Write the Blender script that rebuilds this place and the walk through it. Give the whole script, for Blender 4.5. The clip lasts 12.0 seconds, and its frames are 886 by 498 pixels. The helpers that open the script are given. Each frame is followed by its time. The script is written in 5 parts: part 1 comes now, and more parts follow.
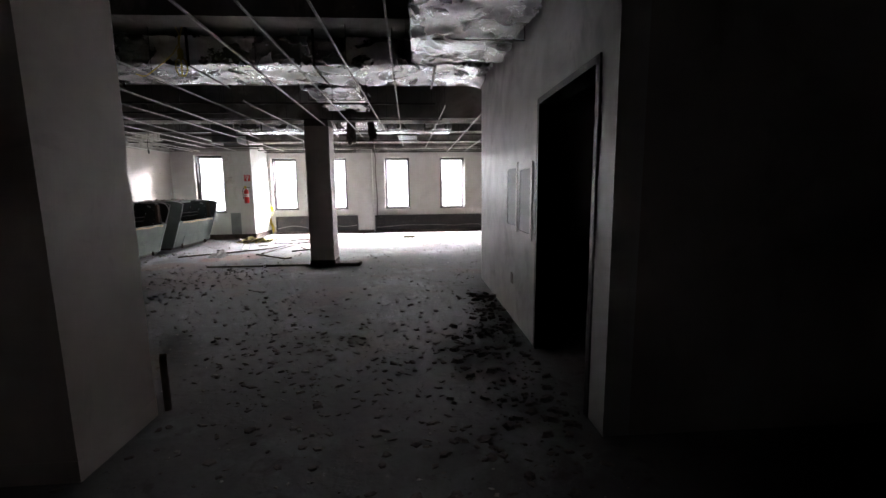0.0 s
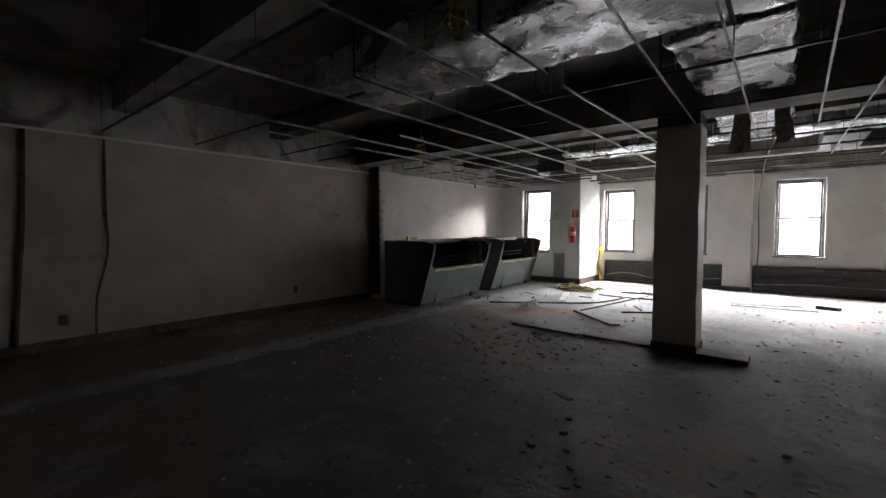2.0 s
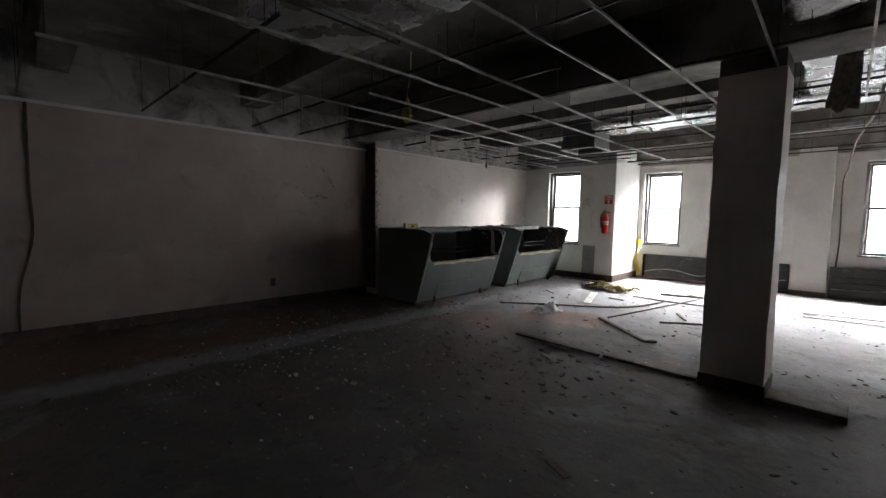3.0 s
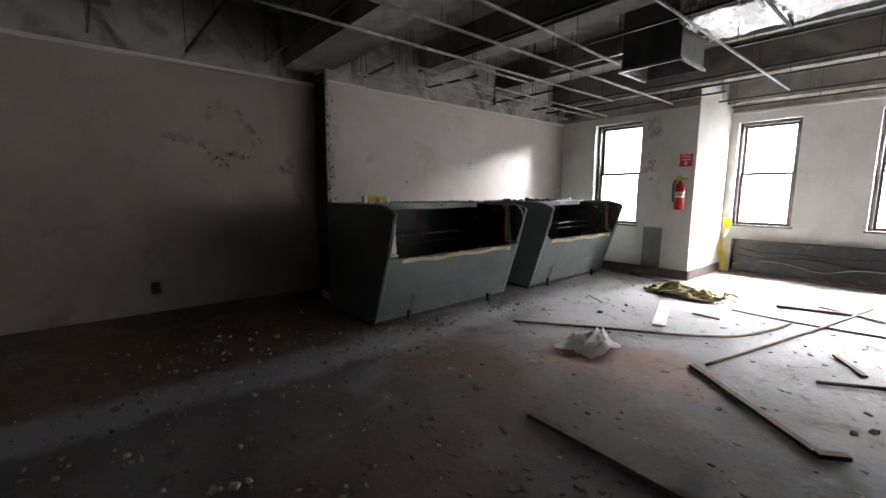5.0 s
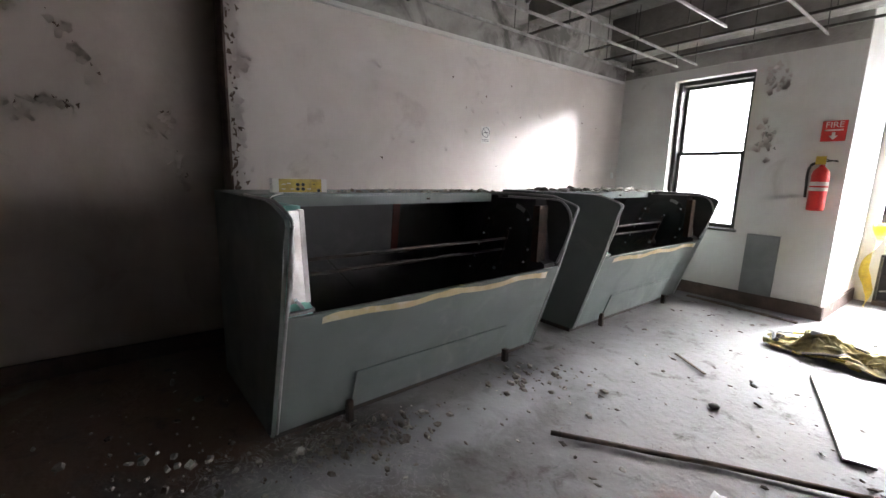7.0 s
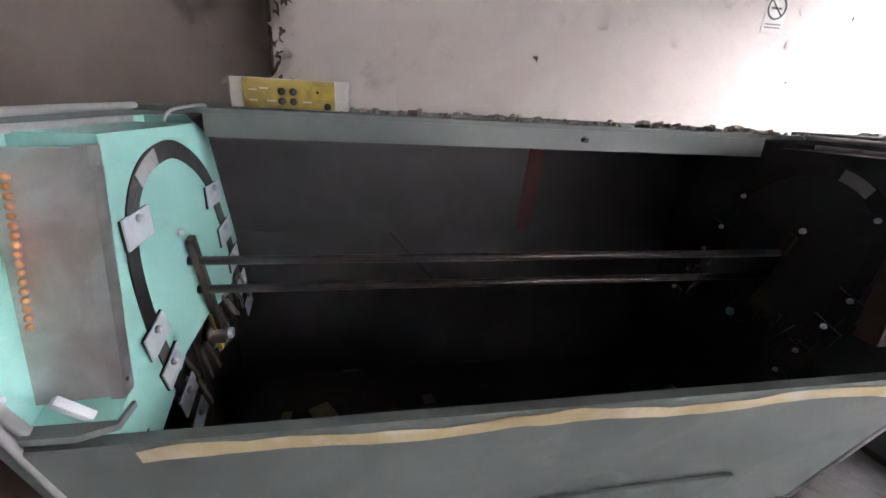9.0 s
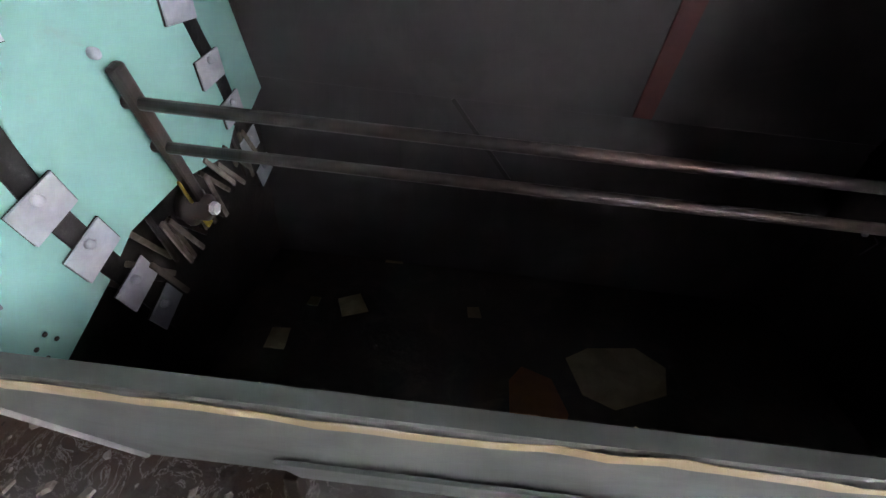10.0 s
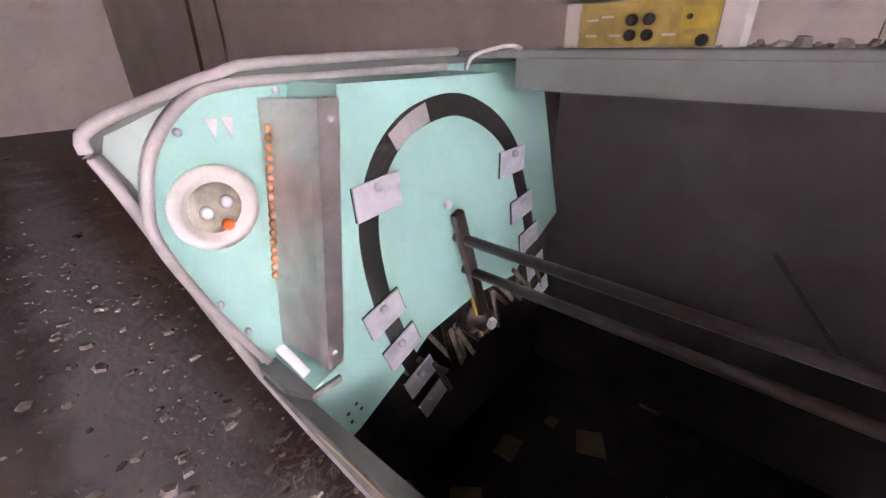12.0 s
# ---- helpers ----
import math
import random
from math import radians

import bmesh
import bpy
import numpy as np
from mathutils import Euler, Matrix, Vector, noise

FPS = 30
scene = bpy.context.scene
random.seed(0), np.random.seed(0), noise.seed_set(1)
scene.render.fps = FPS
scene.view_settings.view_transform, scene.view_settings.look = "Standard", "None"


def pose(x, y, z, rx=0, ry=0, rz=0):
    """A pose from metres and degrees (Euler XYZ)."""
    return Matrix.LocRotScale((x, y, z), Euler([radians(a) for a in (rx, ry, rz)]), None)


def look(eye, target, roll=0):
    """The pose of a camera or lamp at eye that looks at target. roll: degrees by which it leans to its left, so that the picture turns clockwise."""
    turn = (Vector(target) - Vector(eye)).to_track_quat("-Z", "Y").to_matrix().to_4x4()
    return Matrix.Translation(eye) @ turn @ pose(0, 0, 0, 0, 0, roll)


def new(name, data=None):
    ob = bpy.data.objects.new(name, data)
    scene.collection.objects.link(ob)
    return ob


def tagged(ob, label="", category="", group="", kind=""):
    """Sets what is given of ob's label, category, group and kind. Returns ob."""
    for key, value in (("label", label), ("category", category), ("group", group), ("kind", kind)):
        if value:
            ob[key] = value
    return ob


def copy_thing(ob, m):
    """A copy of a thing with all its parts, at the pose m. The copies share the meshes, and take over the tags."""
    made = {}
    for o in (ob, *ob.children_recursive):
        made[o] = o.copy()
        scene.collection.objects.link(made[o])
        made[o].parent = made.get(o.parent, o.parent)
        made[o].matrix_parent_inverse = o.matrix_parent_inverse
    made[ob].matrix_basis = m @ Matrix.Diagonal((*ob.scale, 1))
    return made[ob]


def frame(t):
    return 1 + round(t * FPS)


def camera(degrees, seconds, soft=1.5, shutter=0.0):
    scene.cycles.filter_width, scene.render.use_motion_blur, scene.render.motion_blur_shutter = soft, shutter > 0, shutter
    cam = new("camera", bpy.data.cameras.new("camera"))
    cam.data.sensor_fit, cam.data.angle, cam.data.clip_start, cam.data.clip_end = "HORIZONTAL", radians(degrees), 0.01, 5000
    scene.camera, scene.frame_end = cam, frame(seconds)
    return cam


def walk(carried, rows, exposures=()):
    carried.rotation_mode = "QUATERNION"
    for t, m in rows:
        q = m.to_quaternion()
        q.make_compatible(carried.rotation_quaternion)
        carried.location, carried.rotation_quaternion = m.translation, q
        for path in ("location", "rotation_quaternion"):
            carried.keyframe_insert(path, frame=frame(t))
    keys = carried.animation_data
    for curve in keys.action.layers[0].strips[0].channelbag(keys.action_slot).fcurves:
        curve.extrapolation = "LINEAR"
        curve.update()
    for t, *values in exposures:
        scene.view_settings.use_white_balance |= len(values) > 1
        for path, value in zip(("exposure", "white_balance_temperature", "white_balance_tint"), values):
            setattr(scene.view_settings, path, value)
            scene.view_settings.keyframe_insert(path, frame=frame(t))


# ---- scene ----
cam = camera(93.7, 12.0)
PATH = [
    (0, (0.458, -0.982, 1.477), (0.587, 0.994, 1.196), -0.7),
    (0.5, (0.266, -0.372, 1.472), (-0.189, 1.558, 1.208), -3.1),
    (1, (0.092, 0.376, 1.489), (-0.881, 2.118, 1.339), -3.5),
    (1.5, (-0.185, 1.1, 1.48), (-1.3, 2.754, 1.337), -1.7),
    (2, (-0.371, 1.746, 1.505), (-1.647, 3.284, 1.41), -0.1),
    (2.5, (-0.59, 2.411, 1.491), (-1.886, 3.924, 1.312), 2.0),
    (3, (-0.725, 3.072, 1.504), (-2.124, 4.492, 1.344), 0.8),
    (3.2, (-0.8, 3.321, 1.517), (-2.234, 4.703, 1.342), 1.6),
    (4.8, (-1.97, 5.263, 1.431), (-3.476, 6.542, 1.12), 0.2),
    (5, (-2.177, 5.454, 1.397), (-3.692, 6.732, 1.128), 0.3),
    (5.5, (-2.575, 5.937, 1.384), (-4.187, 7.078, 1.069), 2.6),
    (6, (-3.0, 6.35, 1.405), (-4.584, 7.538, 1.127), 0.1),
    (6.5, (-3.349, 6.77, 1.431), (-4.958, 7.923, 1.148), 1.1),
    (7, (-3.727, 7.119, 1.399), (-5.304, 8.299, 1.052), 1.4),
    (7.5, (-4.079, 7.445, 1.375), (-5.732, 8.509, 1.003), 0.3),
    (7.7, (-4.206, 7.594, 1.384), (-5.91, 8.58, 1.03), 1.3),
    (9.3, (-5.069, 8.309, 1.3), (-6.907, 8.39, 0.515), 3.3),
    (9.5, (-5.132, 8.344, 1.283), (-6.932, 8.307, 0.413), 3.4),
    (10, (-5.339, 8.346, 1.188), (-6.94, 8.247, -0.006), 6.2),
    (10.5, (-5.452, 8.354, 1.126), (-6.839, 8.209, -0.308), 2.7),
    (11, (-5.46, 8.311, 1.189), (-6.869, 7.619, -0.051), -1.3),
    (11.5, (-5.416, 8.303, 1.251), (-6.725, 7.211, 0.205), -2.0),
    (12, (-5.378, 8.285, 1.292), (-6.668, 7.042, 0.403), -0.9),
]
walk(cam, [(t, look(eye, target, roll)) for t, eye, target, roll in PATH],
     [(0, 0.3, 6500, 16), (1.5, -0.35, 6500, 13), (3, -0.25, 6500, 12), (5.5, 0.25, 6500, 13), (7.5, 1.0, 6500, 14), (9.3, 1.6, 6500, 20), (11, 1.8, 6800, 28), (12, 1.85, 7100, 40)])

# ---- world and light ----
world = bpy.data.worlds.new("world")
scene.world = world
world.use_nodes = True
wn = world.node_tree.nodes
sky = wn.new("ShaderNodeTexSky")
sky.sky_type = "NISHITA"
sky.sun_disc = False
sky.sun_elevation, sky.sun_rotation = radians(50), radians(0)
sky.air_density, sky.dust_density = 1.5, 4.0
world.node_tree.links.new(sky.outputs[0], wn["Background"].inputs[0])
wn["Background"].inputs[1].default_value = 0.1

sun = new("sun", bpy.data.lights.new("sun", "SUN"))
sun.data.energy, sun.data.angle, sun.data.color = 0.6, radians(25), (1, 0.97, 0.93)
sun.matrix_world = look((0, 30, 40), (0, 0, 0))

WIN_Z0, WIN_Z1 = 0.86, 2.64
WALL_A, WALL_B = 12.77, 14.28          # inner faces of the two window walls
WIN_A = [(-6.44, -5.58)]
WIN_B = [(-4.58, -3.72), (-2.83, -1.97), (-0.61, 0.27), (1.38, 2.26), (3.26, 4.14), (5.2, 6.08)]


def window_light(x0, x1, y, watts, deep=1.5):
    """Light of the high sky above the roofs opposite, falling steeply through one window."""
    la = bpy.data.lights.new("window_light", "AREA")
    la.shape, la.size, la.size_y = "RECTANGLE", x1 - x0 + deep - 1.0, deep
    la.energy, la.color = watts, (1.0, 0.985, 0.995)
    ob = new("window_light", la)
    ob.matrix_world = look(((x0 + x1) / 2, y + 1.1, WIN_Z1 + 0.9), ((x0 + x1) / 2, y, 0.6))


WATTS = 3900
for a, b in WIN_A:
    window_light(a, b, WALL_A + 0.32, 900, 2.3)
for a, b in WIN_B:
    window_light(a, b, WALL_B + 0.32, WATTS)


# ---- materials ----
def material(name, color, rough=0.7, metal=0.0, color2=None, scale=3.0, color3=None, scale3=0.7, amount3=0.5, bump=0.15, bump_scale=60.0,
             spread=(0.4, 0.65), spread3=(0.5, 0.62), vary=0.0, rough2=None):
    m = bpy.data.materials.new(name)
    m.use_nodes = True
    nt = m.node_tree
    N, L = nt.nodes, nt.links
    bs = N["Principled BSDF"]
    bs.inputs["Roughness"].default_value, bs.inputs["Metallic"].default_value = rough, metal
    tc = N.new("ShaderNodeTexCoord")

    def noise_tex(sc, det=6, dist=0.0):
        n = N.new("ShaderNodeTexNoise")
        n.inputs["Scale"].default_value, n.inputs["Detail"].default_value = sc, det
        n.inputs["Roughness"].default_value, n.inputs["Distortion"].default_value = 0.62, dist
        L.new(tc.outputs["Object"], n.inputs["Vector"])
        return n

    def ramp(src, a, b):
        r = N.new("ShaderNodeMapRange")
        r.inputs["From Min"].default_value, r.inputs["From Max"].default_value = a, b
        L.new(src, r.inputs["Value"])
        return r.outputs[0]

    def mix(fac, a, b):
        x = N.new("ShaderNodeMix")
        x.data_type = "RGBA"
        for sock, v in ((x.inputs[0], fac), (x.inputs[6], a), (x.inputs[7], b)):
            if isinstance(v, (tuple, float, int)):
                sock.default_value = (*v, 1) if isinstance(v, tuple) else v
            else:
                L.new(v, sock)
        return x.outputs[2]

    col = tuple(color)
    n1 = noise_tex(scale, 8, 0.4)
    f1 = ramp(n1.outputs[0], *spread)
    col = mix(f1, col, tuple(color2) if color2 else tuple(c * 0.8 for c in color))
    if color3:
        n3 = noise_tex(scale3, 9, 0.8)
        f3 = ramp(n3.outputs[0], *spread3)
        mu = N.new("ShaderNodeMath")
        mu.operation = "MULTIPLY"
        mu.inputs[1].default_value = amount3
        L.new(f3, mu.inputs[0])
        col = mix(mu.outputs[0], col, tuple(color3))
    if vary:
        oi = N.new("ShaderNodeObjectInfo")
        geo = N.new("ShaderNodeNewGeometry")
        ad = N.new("ShaderNodeMath")
        ad.operation = "ADD"
        L.new(oi.outputs["Random"], ad.inputs[0])
        L.new(geo.outputs["Random Per Island"], ad.inputs[1])
        hs = N.new("ShaderNodeHueSaturation")
        L.new(ramp(ad.outputs[0], 0, 2), hs.inputs["Value"])
        hs.inputs["Value"].default_value = 1
        rr = N.new("ShaderNodeMapRange")
        rr.inputs["From Max"].default_value, rr.inputs["To Min"].default_value, rr.inputs["To Max"].default_value = 2, 1 - vary, 1 + vary
        L.new(ad.outputs[0], rr.inputs["Value"])
        L.new(rr.outputs[0], hs.inputs["Value"])
        L.new(col, hs.inputs["Color"])
        col = hs.outputs[0]
    L.new(col, bs.inputs["Base Color"])
    if rough2 is not None:
        rm = N.new("ShaderNodeMapRange")
        rm.inputs["To Min"].default_value, rm.inputs["To Max"].default_value = rough, rough2
        L.new(f1, rm.inputs["Value"])
        L.new(rm.outputs[0], bs.inputs["Roughness"])
    if bump:
        nb = noise_tex(bump_scale, 5)
        b = N.new("ShaderNodeBump")
        b.inputs["Strength"].default_value, b.inputs["Distance"].default_value = bump, 0.02
        L.new(nb.outputs[0], b.inputs["Height"])
        L.new(b.outputs[0], bs.inputs["Normal"])
    return m


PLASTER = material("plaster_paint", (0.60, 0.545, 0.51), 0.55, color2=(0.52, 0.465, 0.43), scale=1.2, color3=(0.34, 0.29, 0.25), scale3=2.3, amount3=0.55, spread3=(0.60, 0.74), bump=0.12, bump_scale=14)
# Darker, browner copy of PLASTER: shade is put into its base colour.
PLASTER_SHADED = material("shaded_plaster_paint", (0.40, 0.335, 0.30), 0.6, color2=(0.33, 0.27, 0.235), scale=1.1, color3=(0.2, 0.16, 0.135), scale3=2.0, amount3=0.55, spread3=(0.58, 0.72), bump=0.14, bump_scale=14)
PLASTER_W = material("window_wall_paint", (0.66, 0.65, 0.62), 0.6, color2=(0.58, 0.565, 0.53), scale=1.4, color3=(0.36, 0.31, 0.25), scale3=2.0, amount3=0.5, spread3=(0.62, 0.75), bump=0.12, bump_scale=14)
GLOSSY_WALL = material("scraped_grey_wall", (0.54, 0.53, 0.51), 0.30, color2=(0.40, 0.39, 0.38), scale=1.6, color3=(0.2, 0.19, 0.18), scale3=1.5, amount3=0.6, spread3=(0.55, 0.66), bump=0.2, bump_scale=8, rough2=0.55)
BASE = material("baseboard_brown", (0.10, 0.07, 0.055), 0.7, color2=(0.06, 0.04, 0.035), scale=6, color3=(0.3, 0.27, 0.24), scale3=9, amount3=0.4, spread3=(0.6, 0.7))
CONCRETE_DARK = material("sooty_and_bounce_cutting_concrete", (0.13, 0.12, 0.11), 0.9, color2=(0.07, 0.063, 0.057), scale=1.5, color3=(0.3, 0.28, 0.26), scale3=1.1, amount3=0.6, spread3=(0.56, 0.66), bump=0.3, bump_scale=25)
SLAB = material("patchy_concrete_slab", (0.24, 0.225, 0.205), 0.9, color2=(0.11, 0.10, 0.092), scale=1.3, color3=(0.42, 0.40, 0.37), scale3=1.0, amount3=0.65, spread3=(0.54, 0.64), bump=0.3, bump_scale=25)
SOOT = material("sooty_plaster", (0.42, 0.40, 0.37), 0.9, color2=(0.26, 0.245, 0.225), scale=1.6, color3=(0.07, 0.063, 0.057), scale3=1.9, amount3=0.8, spread3=(0.5, 0.64), bump=0.35, bump_scale=22)
BRICK_RAW = material("raw_edge_plaster", (0.16, 0.11, 0.085), 0.95, color2=(0.08, 0.055, 0.045), scale=7, bump=0.6, bump_scale=30)
FOIL = material("foil_wrap", (0.78, 0.79, 0.8), 0.22, 1.0, color2=(0.6, 0.6, 0.6), scale=3, color3=(0.12, 0.11, 0.1), scale3=1.6, amount3=0.7, spread3=(0.58, 0.68), bump=1.0, bump_scale=15, rough2=0.36)
DUCT = material("galvanised_duct", (0.16, 0.16, 0.16), 0.55, 0.6, color2=(0.1, 0.1, 0.1), scale=3)
GRID_W = material("white_grid_steel", (0.42, 0.41, 0.39), 0.45, 0.3, color2=(0.2, 0.19, 0.17), scale=8, bump=0.05)
GRID_B = material("black_channel_steel", (0.035, 0.033, 0.032), 0.6, 0.3, color2=(0.07, 0.05, 0.04), scale=8, bump=0.1)
WIRE = material("hanger_wire", (0.07, 0.065, 0.06), 0.6, 0.4, bump=0)
FRAME = material("dark_window_frame", (0.035, 0.033, 0.032), 0.5, color2=(0.06, 0.055, 0.05), scale=9, color3=(0.3, 0.29, 0.27), scale3=12, amount3=0.4, spread3=(0.62, 0.72))
BLACK = material("black_enamel", (0.018, 0.018, 0.018), 0.45, color2=(0.03, 0.028, 0.026), scale=8, color3=(0.25, 0.23, 0.2), scale3=7, amount3=0.3, spread3=(0.6, 0.7))
GREY_GREEN = material("grey_green_paint", (0.14, 0.163, 0.155), 0.42, color2=(0.118, 0.14, 0.133), scale=2.5, color3=(0.3, 0.3, 0.27), scale3=3.2, amount3=0.35, spread3=(0.58, 0.74), bump=0.05, bump_scale=90, rough2=0.55)
DARK_IN = material("dark_lining_and_shaded_end", (0.052, 0.05, 0.052), 0.5, color2=(0.038, 0.038, 0.038), scale=2.2, color3=(0.09, 0.09, 0.085), scale3=3, amount3=0.3, bump=0.06)
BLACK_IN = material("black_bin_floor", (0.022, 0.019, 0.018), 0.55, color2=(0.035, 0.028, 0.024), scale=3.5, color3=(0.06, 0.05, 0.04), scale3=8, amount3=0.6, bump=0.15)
TEAL_PALE = material("chalky_turquoise", (0.40, 0.55, 0.51), 0.5, color2=(0.46, 0.56, 0.53), scale=5, color3=(0.3, 0.33, 0.3), scale3=9, amount3=0.4, spread3=(0.6, 0.75), bump=0.04)
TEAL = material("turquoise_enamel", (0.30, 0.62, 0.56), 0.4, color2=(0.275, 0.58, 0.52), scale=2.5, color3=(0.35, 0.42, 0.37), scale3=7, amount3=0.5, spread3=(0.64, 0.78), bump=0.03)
ALU = material("brushed_aluminium", (0.62, 0.60, 0.6), 0.36, 0.9, color2=(0.48, 0.45, 0.44), scale=6, color3=(0.35, 0.28, 0.23), scale3=5, amount3=0.4, bump=0.08, rough2=0.5)
STEEL = material("zinc_plate", (0.70, 0.73, 0.78), 0.4, 0.35, color2=(0.5, 0.54, 0.6), scale=14, bump=0.06)
DARK_STEEL = material("oiled_and_shaded_steel", (0.055, 0.05, 0.05), 0.38, 0.6, color2=(0.085, 0.06, 0.048), scale=8, bump=0.1)
LINK = material("greasy_link_steel", (0.30, 0.27, 0.22), 0.5, 0.3, color2=(0.12, 0.10, 0.085), scale=14, bump=0.1)
COPPER = material("copper_coil", (0.72, 0.36, 0.2), 0.35, 0.9, bump=0)
DULL_TRIM = material("dull_alloy_trim", (0.50, 0.50, 0.50), 0.55, 0.35, color2=(0.40, 0.40, 0.40), scale=9, color3=(0.22, 0.2, 0.18), scale3=6, amount3=0.5, spread3=(0.55, 0.7), bump=0.1)
BRASS = material("brass_plate", (0.52, 0.40, 0.10), 0.45, 0.35, color2=(0.42, 0.32, 0.1), scale=9, color3=(0.2, 0.15, 0.06), scale3=16, amount3=0.4, bump=0.05)
WHITE_PL = material("white_plastic", (0.7, 0.7, 0.68), 0.4, color2=(0.58, 0.58, 0.55), scale=8, bump=0.03)
DISH = material("grimy_lens", (0.34, 0.33, 0.27), 0.25, color2=(0.2, 0.2, 0.16), scale=30, bump=0.2)
RED = material("red_enamel", (0.55, 0.025, 0.02), 0.35, color2=(0.42, 0.02, 0.02), scale=6, bump=0.02)
ORANGE = material("orange_cap", (0.75, 0.16, 0.03), 0.4, bump=0)
YELLOW = material("yellow_plastic", (0.62, 0.47, 0.05), 0.45, color2=(0.4, 0.3, 0.05), scale=9, bump=0.1)
TAPE = material("tan_masking_tape", (0.62, 0.52, 0.33), 0.6, color2=(0.55, 0.43, 0.22), scale=8, color3=(0.7, 0.66, 0.58), scale3=5, amount3=0.7, bump=0.15)
PAPER = material("dirty_paper", (0.34, 0.29, 0.18), 0.8, color2=(0.24, 0.2, 0.12), scale=12, vary=0.3)
CARD = material("brown_card", (0.22, 0.09, 0.03), 0.7, color2=(0.15, 0.06, 0.03), scale=6)
RIB_RED = material("dark_red_lead", (0.13, 0.028, 0.024), 0.6, color2=(0.08, 0.022, 0.02), scale=8, bump=0.1)
RUST = material("rusty_pipe", (0.11, 0.07, 0.05), 0.75, 0.2, color2=(0.05, 0.04, 0.035), scale=8, bump=0.3)
WOOD = material("dirty_timber", (0.13, 0.10, 0.075), 0.85, color2=(0.07, 0.055, 0.045), scale=9, bump=0.3)
SHEET_W = material("bent_white_sheet", (0.68, 0.68, 0.66), 0.35, 0.1, color2=(0.5, 0.5, 0.48), scale=5, bump=0.05)
CHIPS = material("fallen_plaster_flakes", (0.36, 0.34, 0.31), 0.85, color2=(0.15, 0.12, 0.10), scale=20, vary=0.75, bump=0.2)
DARKCHIPS = material("dark_debris", (0.14, 0.115, 0.10), 0.9, color2=(0.06, 0.05, 0.045), scale=20, vary=0.5, bump=0.3)
RAG = material("olive_rag", (0.30, 0.25, 0.09), 0.9, color2=(0.1, 0.09, 0.05), scale=9, color3=(0.5, 0.42, 0.18), scale3=6, amount3=0.6, bump=0.5, bump_scale=40)
GREY_SHEET = material("grey_sheet_metal", (0.22, 0.235, 0.23), 0.5, 0.2, color2=(0.18, 0.19, 0.19), scale=4)
OUTLET = material("brown_outlet", (0.1, 0.075, 0.06), 0.5, bump=0)


